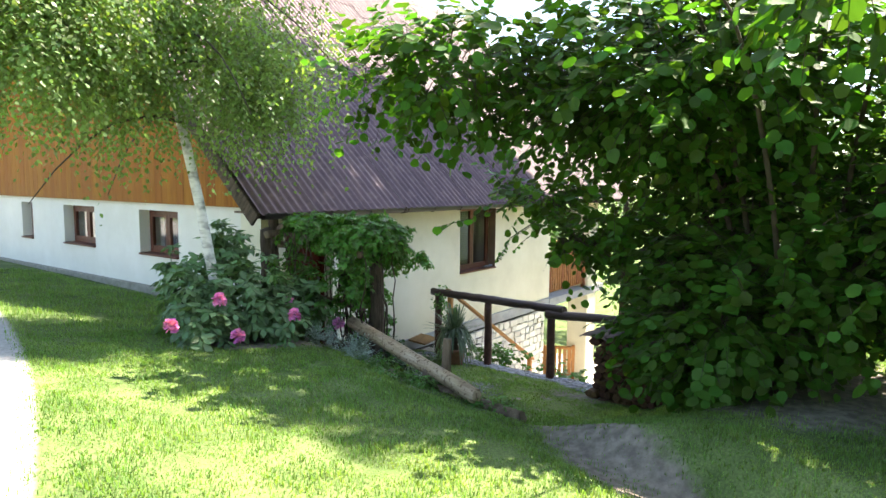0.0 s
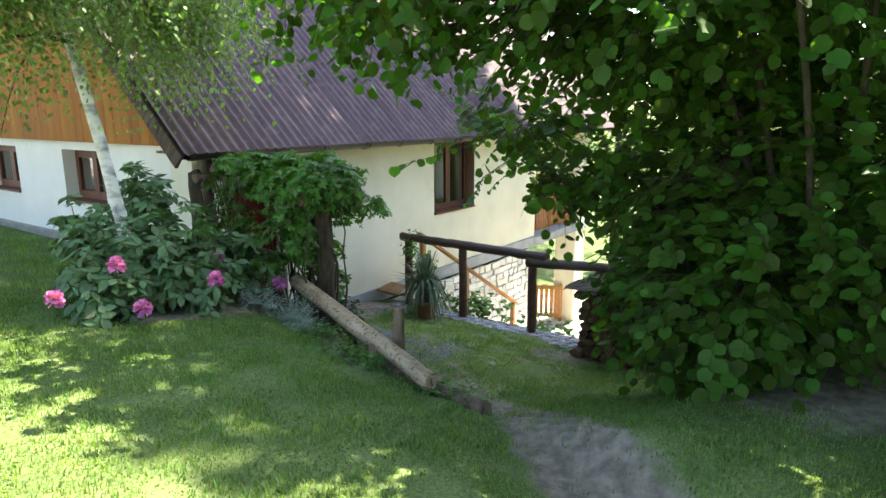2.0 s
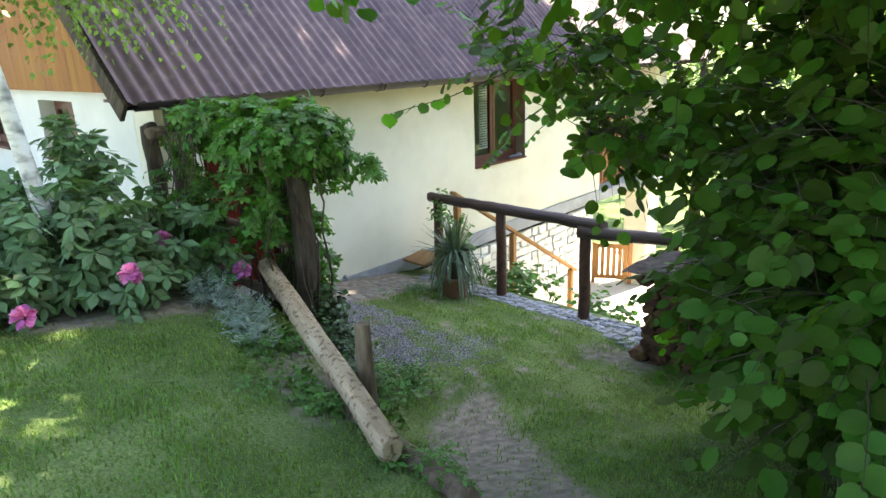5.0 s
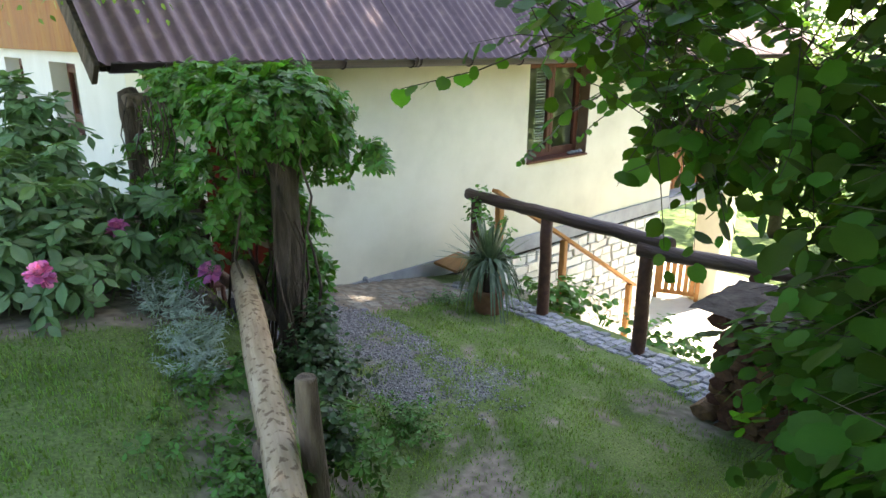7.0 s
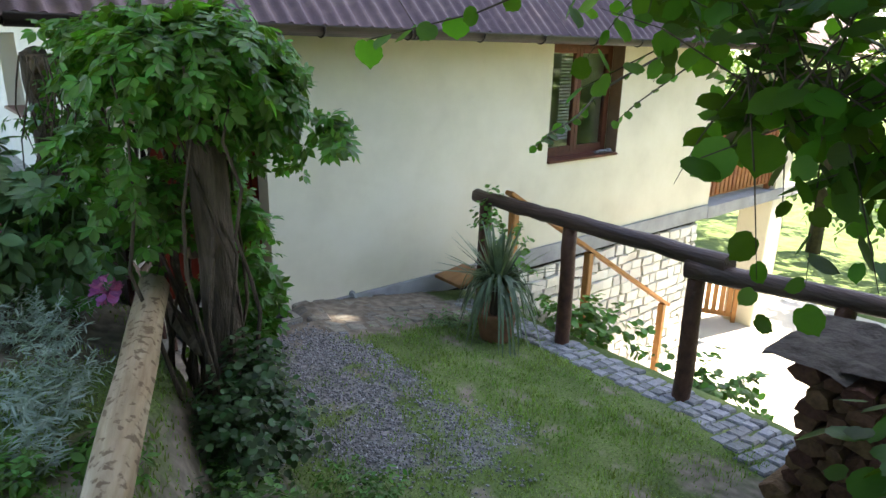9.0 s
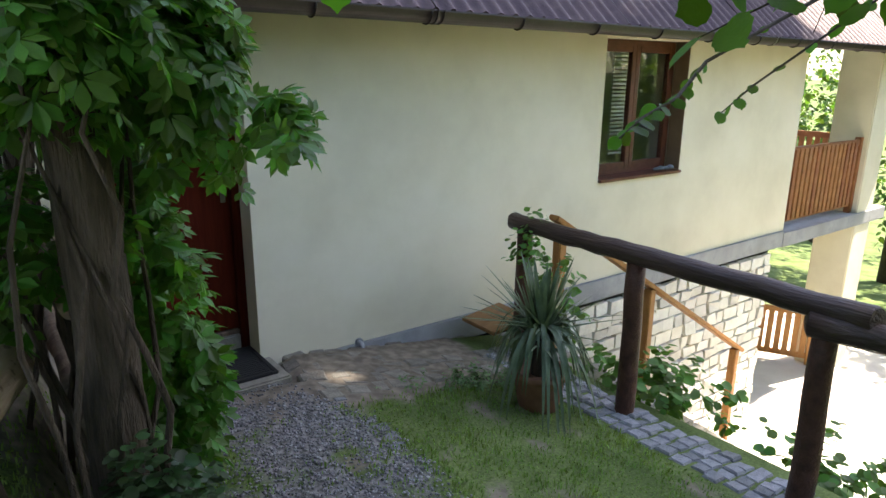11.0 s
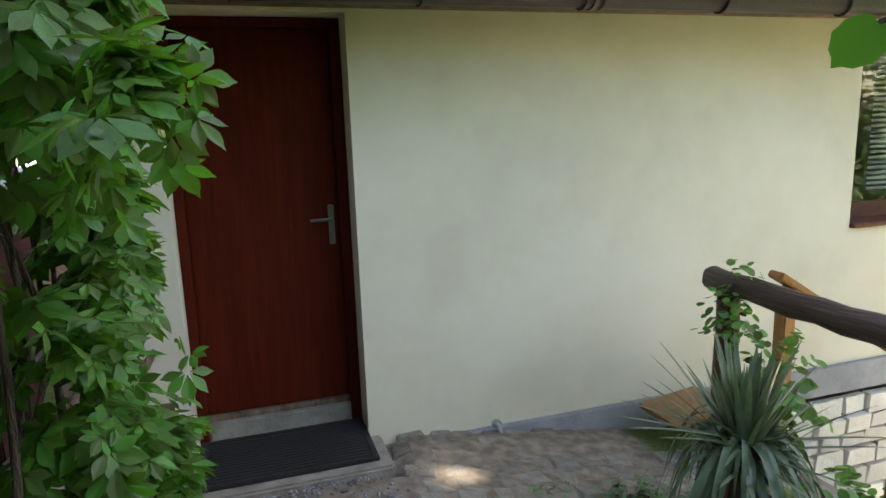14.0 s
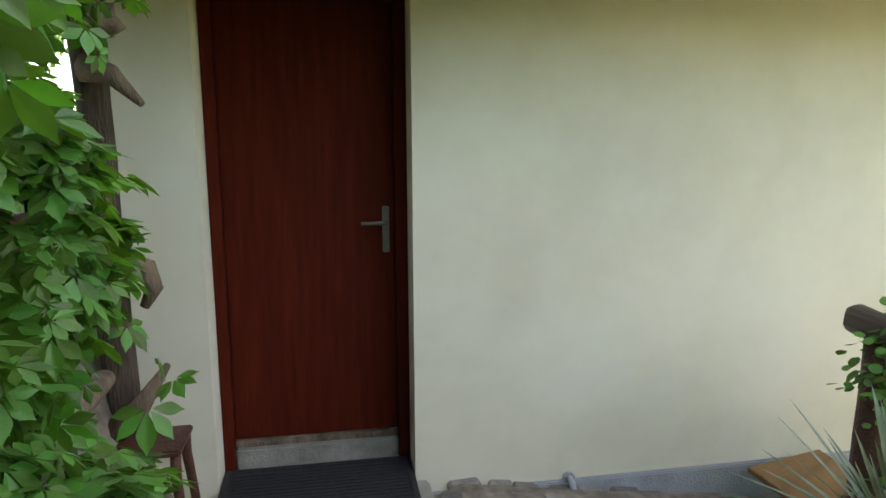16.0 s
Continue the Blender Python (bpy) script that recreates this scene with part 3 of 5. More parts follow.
def gutter_mesh(x0, x1, r=0.062):
    bm = bmesh.new()
    prof = []
    for k in range(11):
        a = math.pi + math.pi * k / 10
        prof.append((EAVE_Y + r * math.cos(a), EAVE_Z + r * math.sin(a)))
    prof = [(prof[0][0] - 0.008, EAVE_Z + 0.014)] + prof
    inner = [(EAVE_Y + (y - EAVE_Y) * 0.9, EAVE_Z + (z - EAVE_Z) * 0.9) for y, z in reversed(prof)]
    loop = prof + inner
    a = [bm.verts.new((x0, y, z)) for y, z in loop]
    b = [bm.verts.new((x1, y, z)) for y, z in loop]
    for k in range(len(loop)):
        f = bm.faces.new((a[k], b[k], b[(k + 1) % len(loop)], a[(k + 1) % len(loop)]))
        f.smooth = True
    bm.faces.new(a[::-1])
    bm.faces.new(b)
    return bm


gutter = house_part("gutter", gutter_mesh(4.5, 16.5), M_GUTTER, None, "dark brown half-round gutter")
for xb in np.arange(4.86, 16.3, 0.756):
    hook = []
    for k in range(9):
        a = math.pi + math.pi * k / 8
        hook.append((xb, EAVE_Y + 0.068 * math.cos(a), EAVE_Z + 0.068 * math.sin(a)))
    part("gutter_hook", tube(bmesh.new(), hook, 0.006, 6), M_GUTTER, gutter)
part("gutter_joint", gutter_mesh(7.17, 7.22, 0.068), M_GUTTER, gutter)
part("gutter_joint", gutter_mesh(11.20, 11.25, 0.068), M_GUTTER, gutter)

# gable boards, each cut under the roof slope
for i, y0 in enumerate(np.arange(WALL_Y + 0.1, HOUSE_B - 0.1, 0.19)):
    y1 = min(y0 + 0.186, HOUSE_B)
    tops = []
    for yy in (y0, y1):
        tops.append(EAVE_Z - 0.09 + SLOPE * (min(yy, 2 * RIDGE_Y - yy) - EAVE_Y))
    if min(tops) < 1.16:
        continue
    bm = bmesh.new()
    d0, d1 = WALL_X - 0.075, WALL_X - 0.05
    z0 = 1.10
    vs = [bm.verts.new(c) for c in ((d0, y0, z0), (d0, y1, z0), (d0, y1, tops[1]), (d0, y0, tops[0]), (d1, y0, z0), (d1, y1, z0), (d1, y1, tops[1]), (d1, y0, tops[0]))]
    for f in ((3, 2, 1, 0), (4, 5, 6, 7), (0, 1, 5, 4), (1, 2, 6, 5), (2, 3, 7, 6), (3, 0, 4, 7)):
        bm.faces.new([vs[k] for k in f])
    house_part("gable_board", bm, M_OCHRE)
bm = bmesh.new()
pts = [(WALL_Y + 0.1, 1.165), (HOUSE_B - 0.1, 1.165), (RIDGE_Y, EAVE_Z - 0.12 + SLOPE * (RIDGE_Y - EAVE_Y))]
fa = [bm.verts.new((WALL_X - 0.045, y, z)) for y, z in pts]
fb = [bm.verts.new((WALL_X + 0.2, y, z)) for y, z in pts]
bm.faces.new(fa)
bm.faces.new(fb[::-1])
for k in range(3):
    bm.faces.new((fa[k], fb[k], fb[(k + 1) % 3], fa[(k + 1) % 3]))
house_part("gable_backing", bm, M_OLDWOOD)


def frame_bars(bm, a0, a1, z0, z1, w, t0, t1, along):
    for p, q, c, d in ((a0, a0 + w, z0, z1), (a1 - w, a1, z0, z1), (a0 + w, a1 - w, z0, z0 + w), (a0 + w, a1 - w, z1 - w, z1)):
        if along == "x":
            box(bm, p, q, t0, t1, c, d, 0.004)
        elif along == "flat":
            box(bm, p, q, c, d, t0, t1, 0.004)
        else:
            box(bm, t0, t1, p, q, c, d, 0.004)
    return bm


def window_unit(n, along, o, depth, face):
    """A brown wooden double casement set back in its opening, with panes, sill and handles."""
    a0, a1, z0, z1 = o
    w = new("window_%d" % n)
    tagged(w, "brown wooden casement window set deep in a plastered wall", "window", kind="structure")
    t0 = face + depth
    P = lambda nm, bm, mt, lab="", par=w: part(nm, bm, mt, par, lab)
    B = lambda p, q, c, d, s0, s1, bev=0.003: boxed(p, q, s0, s1, c, d, bevel=bev) if along == "x" else boxed(s0, s1, p, q, c, d, bevel=bev)
    P("window_frame", frame_bars(bmesh.new(), a0 + 0.003, a1 - 0.003, z0 + 0.03, z1 - 0.003, 0.055, t0, t0 + 0.07, along), M_FRAME)
    mid = (a0 + a1) / 2
    halves = ((a0 + 0.05, mid - 0.001), (mid + 0.001, a1 - 0.05)) if a1 - a0 > 0.7 else ((a0 + 0.05, a1 - 0.05),)
    for p, q in halves:
        sash = P("casement", frame_bars(bmesh.new(), p, q, z0 + 0.08, z1 - 0.055, 0.06, t0 - 0.012, t0 + 0.045, along), M_FRAME)
        g = P("pane", B(p + 0.055, q - 0.055, z0 + 0.135, z1 - 0.11, t0 + 0.012, t0 + 0.018, 0), M_GLASS, "", sash)
        g.visible_shadow = False
    P("window_sill", B(a0 + 0.002, a1 - 0.002, z0 + 0.001, z0 + 0.03, face - 0.035, t0 + 0.01, 0.006), M_FRAME, "brown sill")
    return w


wa = window_unit(1, "x", WIN_A, 0.17, WALL_Y)
part("reveal_lining", boxed(WIN_A[1] - 0.006, WIN_A[1] - 0.001, WALL_Y + 0.004, WALL_Y + 0.168, WIN_A[2] + 0.032, WIN_A[3] - 0.002), M_LINING, wa, "brown reveal on the right side")
for i, o in enumerate(B_WINDOWS):
    window_unit(i + 2, "y", o, 0.17, WALL_X)
for k, (px_, r_) in enumerate(((10.36, 0.028), (10.44, 0.034), (10.52, 0.03), (10.6, 0.036))):
    bm = bmesh.new()
    bmesh.ops.create_icosphere(bm, subdivisions=2, radius=r_)
    for v in bm.verts:
        v.co = Vector((v.co.x * 1.25, v.co.y, v.co.z * 0.7)) * (1 + 0.14 * noise.noise(v.co * 40 + Vector((k, 0, 0))))
    o = tagged(obj("pebble", bm, M_COBBLE), "small grey pebble on the window sill", "stone", "pebbles on the sill")
    o.location = (px_, WALL_Y + 0.06, WIN_A[2] + 0.03 + r_ * 0.66)
blind = thing("window_blind", "white slatted blind hanging inside a window", "blind", at=(10.3, 8.15, -0.2))
for x0, x1 in ((-0.58, -0.46), (-0.3, 0.0)):
    for k in range(26):
        part("slat", boxed(x0, x1, -0.012, 0.012, 0.12 + k * 0.038, 0.14 + k * 0.038), M_BLIND, blind)
curtain = thing("window_blind", "pale curtain hanging inside a gable window", "curtain", at=(5.15, 10.1, 0.36))
part("cloth", boxed(0, 0.02, -0.35, -0.05, 0, 0.3, bevel=0.004), M_BLIND, curtain)

# door with its frame, threshold step, plate and lever
door = tagged(new("door_1"), "dark red-brown wooden door, shut, with a steel lever handle", "door", kind="structure")
dx0, dx1, dz0, dz1 = DOOR
dy = WALL_Y + 0.2
bm = bmesh.new()
for p, q, c, d in ((dx0 + 0.002, dx0 + 0.05, dz0 + 0.008, dz1 - 0.003), (dx1 - 0.055, dx1 - 0.002, dz0 + 0.008, dz1 - 0.003), (dx0 + 0.05, dx1 - 0.055, dz1 - 0.05, dz1 - 0.003)):
    box(bm, p, q, dy - 0.03, dy + 0.09, c, d, 0.004)
part("door_frame", bm, M_DOOR, door)
part("door_leaf", boxed(dx0 + 0.051, dx1 - 0.056, dy + 0.012, dy + 0.055, -0.975, dz1 - 0.051, bevel=0.004), M_DOOR, door)
part("threshold", boxed(dx0 + 0.051, dx1 - 0.056, dy - 0.02, dy + 0.2, dz0 + 0.008, -1.01, bevel=0.012), M_CONCRETE, door, "worn concrete threshold")
part("sill_strip", boxed(dx0 + 0.052, dx1 - 0.057, dy - 0.012, dy + 0.1, -1.009, -0.98, bevel=0.005), M_OLDWOOD, door, "grey weathered wooden sill strip")
hx = 6.045
plate = part("handle_plate", boxed(hx - 0.016, hx + 0.016, dy + 0.002, dy + 0.012, -0.113, 0.1, bevel=0.004), M_METAL, door, "steel handle plate")
lv = tube(bmesh.new(), [(hx, dy + 0.008, 0.028), (hx, dy - 0.037, 0.028), (hx - 0.02, dy - 0.047, 0.028), (hx - 0.115, dy - 0.042, 0.026)], [0.009, 0.009, 0.01, 0.008], 8)
part("lever", lv, M_METAL, plate, "steel lever")

# pad and mat before the door
pad = tagged(obj("door_pad", boxed(5.15, 6.2, 7.37, WALL_Y - 0.03, -1.3, -1.125, bevel=0.012), M_CONCRETE), "weathered concrete pad before the door", "pad", kind="structure")
mat_ = thing("doormat", "black rubber doormat on the concrete pad", "doormat", at=(5.712, 7.675, -1.123))
part("mat_body", boxed(-0.40, 0.40, -0.21, 0.21, 0.002, 0.016, bevel=0.003), M_MAT, mat_)
part("rubber_border", frame_bars(bmesh.new(), -0.426, 0.426, -0.24, 0.24, 0.032, 0.0, 0.022, "flat"), M_MAT, mat_, "raised rubber border")
for i in range(14):
    part("rib", boxed(-0.385, 0.385, -0.198 + i * 0.0285, -0.186 + i * 0.0285, 0.014, 0.0205, bevel=0.002), M_MAT, mat_)

# ---- basement stones, veranda, patio ----
basement = tagged(obj("wall_basement", boxed(7.6, 12.9, WALL_Y + 0.06, WALL_Y + 0.4, -3.9, -1.43), M_MORTAR), "rubble stone basement wall with dark joints", "wall", kind="structure")
rs = random.Random(11)
z = -3.86
while z < -1.5:
    hgt = min(rs.uniform(0.12, 0.175), -1.425 - z)
    x = 8.6 + rs.uniform(-0.1, 0.1)
    while x < 12.88:
        wid = min(rs.uniform(0.16, 0.31), 12.9 - x)
        if wid > 0.07:
            bm = bmesh.new()
            box(bm, x + 0.015, x + wid - 0.015, WALL_Y - 0.0 + rs.uniform(-0.012, 0.012), WALL_Y + 0.1, z + 0.012, z + hgt - 0.012)
            for v in bm.verts:
                v.co.x += rs.uniform(-0.016, 0.016)
                v.co.z += rs.uniform(-0.014, 0.014)
                v.co.y += rs.uniform(-0.01, 0.01)
            part("stone", bm, M_STONE, basement)
        x += wid
    z += hgt
PATIO_Z = -3.8
patio = tagged(obj("patio", boxed(9.4, 17.5, 3.4, 11.0, -4.1, PATIO_Z, bevel=0.02), M_PATIO), "pale sunlit concrete patio", "patio", kind="structure")
slab = tagged(obj("veranda_slab", boxed(HOUSE_R, 16.3, WALL_Y - 0.02, 12.0, -1.44, -1.25, bevel=0.008), M_CEMENT), "grey concrete veranda slab", "slab", kind="structure")
column = tagged(obj("column", boxed(15.3, 15.85, WALL_Y, 8.3, PATIO_Z - 0.1, 1.2, bevel=0.015), M_PLASTER), "square cream plastered veranda column", "column", kind="structure")


def slat_panel(name, label, cat, length, h, z0, at_m, mat, group=""):
    e = thing(name, label, cat, group)
    part("rail", boxed(0, length, -0.03, 0.03, h - 0.09, h, bevel=0.008), mat, e)
    part("rail", boxed(0, length, -0.02, 0.02, 0.0, 0.09, bevel=0.006), mat, e)
    k = 0.03
    while k < length - 0.08:
        part("slat", boxed(k, k + 0.085, -0.045, -0.022, 0.03, h - 0.03, bevel=0.004), mat, e)
        k += 0.125
    part("post", boxed(-0.04, 0.04, -0.045, 0.045, -z0, h + 0.03, bevel=0.006), mat, e)
    part("post", boxed(length - 0.04, length + 0.04, -0.045, 0.045, -z0, h + 0.03, bevel=0.006), mat, e)
    e.matrix_basis = at_m
    return e


slat_panel("balustrade", "reddish wooden veranda balustrade with flat slats", "balustrade", 2.1, 0.98, 0.1, pose(13.16, WALL_Y + 0.12, -1.15), M_BALC)
slat_panel("balustrade", "reddish wooden veranda balustrade with flat slats", "balustrade", 3.0, 0.98, 0.1, pose(16.15, WALL_Y + 0.4, -1.15, 0, 0, 90), M_BALC)
slat_panel("patio_gate", "low orange-brown slatted wooden gate on the patio", "gate", 0.8, 0.82, 0.1, pose(14.88, 8.78, PATIO_Z + 0.1, 0, 0, -62), M_ORANGE)

# stairs down along the house
stairs = thing("stairs", "concrete garden stairs going down along the house", "stairs", kind="structure", at=(8.1, 7.0, -1.4))
for k in range(13):
    part("step", boxed(8.15 + 0.27 * k - 8.1, 8.15 + 0.27 * (k + 1) - 8.1 + 0.02, -0.25, 0.72, -3.84 + 1.4, -1.45 - 0.18 * k + 1.4, bevel=0.01), M_CONCRETE, stairs)

# orange handrail of the stairs
hr = thing("stair_handrail", "orange stained wooden handrail beside the garden stairs", "handrail", at=(8.3, 7.2, -1.5))
bm = boxed(-0.03, 3.56, -0.05, 0.05, -0.02, 0.02, bevel=0.008)
bm.transform(Matrix.Translation((0, 0, 1.14)) @ Matrix.Rotation(math.atan(0.61), 4, "Y"))
part("rail", bm, M_ORANGE, hr)
for px_ in (0.06, 1.28, 2.92):
    top = 1.11 - 0.61 * px_
    part("post", boxed(px_ - 0.04, px_ + 0.04, -0.04, 0.04, top - 1.16, top, bevel=0.008), M_ORANGE, hr)

# ---- dark round-timber railing on the terrace edge ----
rail = thing("timber_railing", "dark stained round-timber railing at the terrace edge", "railing", at=(7.85, 5.0, -1.35))
RA = Vector((7.85, 5.0, -1.35))
part("top_rail", long_log(Vector((7.885, 7.22, -0.33)) - RA, Vector((7.87, 4.86, -0.34)) - RA, 0.06, 0.064, 18, 0.03, seed=5), M_RAILTOP, rail)
part("top_rail", long_log(Vector((7.81, 5.1, -0.42)) - RA, Vector((8.35, 3.0, -0.42)) - RA, 0.064, 0.064, 14, 0.03, seed=6), M_RAILTOP, rail)
for x, y, top in ((7.89, 7.1, -0.35), (7.88, 6.13, -0.36), (7.84, 5.03, -0.42), (8.02, 4.2, -0.44), (8.28, 3.2, -0.44)):
    zb = float(height(x, y)) - 0.25
    part("post", long_log(Vector((x, y, zb)) - RA, Vector((x + 0.01, y + 0.01, top)) - RA, 0.062, 0.058, 6, 0.03, seed=int(y * 10)), M_RAIL, rail)

# ---- edging logs of the lawn ----
lg = thing("edging_log", "weathered peeled log rail along the lawn edge", "log", at=(4.3, 4.8, -0.4))
LA = Vector((4.3, 4.8, -0.4))
part("log", long_log(Vector((3.84, 3.70, -0.285)) - LA, Vector((4.76, 6.0, -0.14)) - LA, 0.066, 0.07, 7, 0.04, seed=8, sides=8), M_LOG, lg)
part("lower_log", long_log(Vector((3.9, 3.3, -0.4)) - LA, Vector((4.06, 4.32, -0.4)) - LA, 0.055, 0.05, 12, 0.05, seed=9), M_OLDWOOD, lg, "grey weathered lower log")
for x, y, top in ((4.24, 4.3, 0.04),):
    part("stake", long_log(Vector((4.02, 4.42, -0.75)) - LA, Vector((4.07, 4.37, -0.26)) - LA, 0.055, 0.05, 4, 0.06, seed=14), M_OLDWOOD, lg, "dark support under the log")
    part("stake", long_log(Vector((x, y, float(height(x, y)) - 0.2)) - LA, Vector((x - 0.06, y - 0.06, top)) - LA, 0.05, 0.042, 5, 0.06, seed=12), M_OLDWOOD, lg, "grey timber stake")

# ---- vine pergola at the house corner ----
perg = thing("vine_trellis", "old timber trellis carrying a dense vine", "trellis", at=(4.9, 6.3, -1.0))
PA = Vector((4.9, 6.3, -1.0))
for p, q, r in (((5.0, 5.84, -1.05), (4.99, 5.84, 0.72), 0.085), ((4.64, 7.37, -0.55), (4.64, 7.37, 0.85), 0.075), ((4.97, 7.6, -1.2), (4.96, 7.6, 0.98), 0.065)):
    part("post", long_log(Vector(p) - PA, Vector(q) - PA, r, r * 0.92, 10, 0.1, seed=int(r * 1000)), M_POST, perg)
for p, q, r in (((4.95, 5.78, 0.74), (4.98, 7.5, 0.86), 0.06), ((4.72, 5.86, 0.66), (5.3, 5.84, 0.66), 0.055), ((4.6, 7.3, 0.8), (5.1, 7.42, 0.8), 0.05), ((4.95, 6.0, 0.0), (4.98, 7.4, 0.05), 0.04), ((4.95, 6.0, -0.5), (4.98, 7.4, -0.45), 0.04)):
    part("beam", long_log(Vector(p) - PA, Vector(q) - PA, r, r, 6, 0.08, seed=int(r * 777)), M_OLDWOOD, perg)

for k in range(4):
    z0 = -0.72 + 0.24 * k
    part("board", boxed(-0.1 + 0.004 * k, -0.07 + 0.004 * k, 0.35 + 0.03 * (k % 2), 1.06 - 0.02 * k, z0 + 1.0, z0 + 1.17, bevel=0.005), M_REDBOARD, perg, "dark red stained board")

vine = thing("vine", "bright green five-fingered creeper covering the trellis", "vine", at=(4.95, 6.2, -1.0))
VA = np.array((4.95, 6.2, -1.0))


def palmate(pos, tip, face, size, seed, fingers=5, spread=2.4):
    """Turns each leaf spot into a hand of leaflets."""
    rng = np.random.default_rng(seed)
    t = unit(tip)
    f = face - t * np.sum(face * t, axis=1)[:, None]
    f = unit(f)
    s = np.cross(t, f)
    P, T, F, S = [], [], [], []
    for k in range(fingers):
        a = (k - (fingers - 1) / 2) * (spread / (fingers - 1))
        way = t * math.cos(a) + s * math.sin(a)
        P.append(pos + way * (size * 0.1)[:, None])
        T.append(way + rng.normal(size=pos.shape) * 0.08 - f * 0.15)
        F.append(f + rng.normal(size=pos.shape) * 0.12)
        S.append(size * (1 - 0.13 * abs(k - (fingers - 1) / 2)))
    return np.concatenate(P), np.concatenate(T), np.concatenate(F), np.concatenate(S)


vine_blobs = [((5.0, 5.95, 0.88), (0.44, 0.45, 0.17), 6.5), ((4.93, 6.75, 0.92), (0.3, 0.6, 0.13), 3.4), ((5.36, 5.88, 0.7), (0.15, 0.22, 0.16), 1.4), ((5.5, 5.62, 0.56), (0.07, 0.08, 0.09), 0.22), ((5.25, 6.4, 0.25), (0.07, 0.22, 0.4), 1.2), ((5.25, 6.3, -0.45), (0.09, 0.22, 0.35), 1.1), ((4.66, 5.9, 0.5), (0.16, 0.2, 0.28), 0.5), ((4.66, 6.9, 0.45), (0.14, 0.35, 0.3), 0.5), ((5.22, 6.02, -0.1), (0.07, 0.1, 0.4), 0.5), ((5.33, 6.15, -0.36), (0.07, 0.14, 0.18), 0.4), ((4.85, 6.0, 0.25), (0.1, 0.1, 0.35), 0.35), ((4.65, 6.3, 0.2), (0.18, 0.3, 0.4), 0.4), ((5.12, 5.82, 0.35), (0.08, 0.1, 0.25), 0.2)]
pos, tip, face, root, way = twigs(vine_blobs, 1000, 6, 0.2, 0.6, 21, shell=0.45, gap=0.36)
edge_ = np.where((pos[:, 2] > 0.35) & (pos[:, 1] < 5.95), np.where(pos[:, 1] < 5.7, 5.54, 5.44), np.where(pos[:, 2] < -0.1, 5.42, 5.33))
far_out = (pos[:, 0] > edge_) | (pos[:, 2] < 0.5) & (pos[:, 1] < 5.84) & (pos[:, 0] > 4.9) & (pos[:, 0] < 5.3)
pos, tip, face = pos[~far_out], tip[~far_out], face[~far_out]
rng = np.random.default_rng(3)
P, T, F, S = palmate(pos - VA, tip, face, rng.uniform(0.045, 0.085, len(pos)), 5, spread=3.0)
leaves_mesh("vine_leaves", P, T, F, S, "leaflet", M_VINE, vine, 0.12, 2)["kind"] = "stuff"
bm = bmesh.new()
rs = random.Random(31)
for k in range(24):
    x, y = rs.uniform(4.8, 5.15), rs.uniform(5.6, 6.5)
    pts = [Vector((x, y, -1.05))]
    for i in range(7):
        pts.append(pts[-1] + Vector((rs.uniform(-0.09, 0.09), rs.uniform(-0.09, 0.09), 0.27)))
    tube(bm, [p - Vector(VA) for p in pts], [0.013 - 0.0012 * i for i in range(8)], 5)
for k in range(16):
    x, y = rs.uniform(4.5, 4.72), rs.uniform(6.5, 7.1)
    pts = [Vector((x, y, 0.85))]
    for i in range(7):
        pts.append(pts[-1] + Vector((rs.uniform(-0.06, 0.06), rs.uniform(-0.06, 0.06), -0.13)))
    tube(bm, [p - Vector(VA) for p in pts], [0.006 - 0.0006 * i for i in range(8)], 4)
part("bare_stem", bm, M_POST, vine, "bare grey-brown vine stems")["kind"] = "stuff"
for k, (x, y) in enumerate(((5.06, 5.68), (4.9, 5.7))):
    pts = [Vector((x, y, -1.05))]
    for i in range(9):
        pts.append(pts[-1] + Vector((rs.uniform(-0.07, 0.07), rs.uniform(-0.06, 0.06), 0.2)))
    part("stem", tube(bmesh.new(), [p - Vector(VA) for p in pts], [0.014 - 0.001 * i for i in range(10)], 7, 0.25, k), M_POST, vine, "gnarled grey-brown stem")

# ---- hazel ----
hazel = thing("hazel", "large dark green hazel bush hanging over the path", "bush", at=(5.9, 1.8, -0.2))
HA = np.array((5.9, 1.8, -0.2))
hazel_blobs = [((5.9, 1.8, 0.85), (1.45, 1.35, 1.15), 6), ((5.15, 2.1, 0.35), (0.65, 0.5, 0.5), 1.6), ((5.9, 2.45, 0.3), (0.6, 0.5, 0.55), 1.5), ((6.0, 3.85, 0.85), (0.4, 0.5, 0.12), 0.35), ((5.95, 2.8, 0.05), (0.3, 0.3, 0.35), 1.3), ((5.7, 2.6, 2.4), (2.2, 2.0, 0.9), 7), ((4.35, 4.4, 2.5), (0.9, 1.2, 0.45), 1.2), ((6.3, 4.4, 1.3), (0.8, 0.7, 0.2), 0.45), ((3.0, 1.1, 2.45), (0.8, 0.5, 0.2), 0.35), ((5.4, 0.2, 1.5), (1.6, 1.3, 1.6), 4.5), ((6.15, 3.3, 1.15), (0.5, 0.4, 0.4), 0.35), ((6.35, 3.0, 0.8), (0.35, 0.3, 0.25), 0.45), ((6.4, 1.6, 3.2), (1.9, 1.6, 0.6), 0.5)]
pos, tip, face, root, way = twigs(hazel_blobs, 4300, 9, 0.5, 0.3, 8, shell=0.42, gap=0.72, floor=height)
over_pile = (pos[:, 0] > 6.2) & (pos[:, 1] > 2.75) & (pos[:, 2] < 0.6)
pos, tip, face = pos[~over_pile], tip[~over_pile], face[~over_pile]
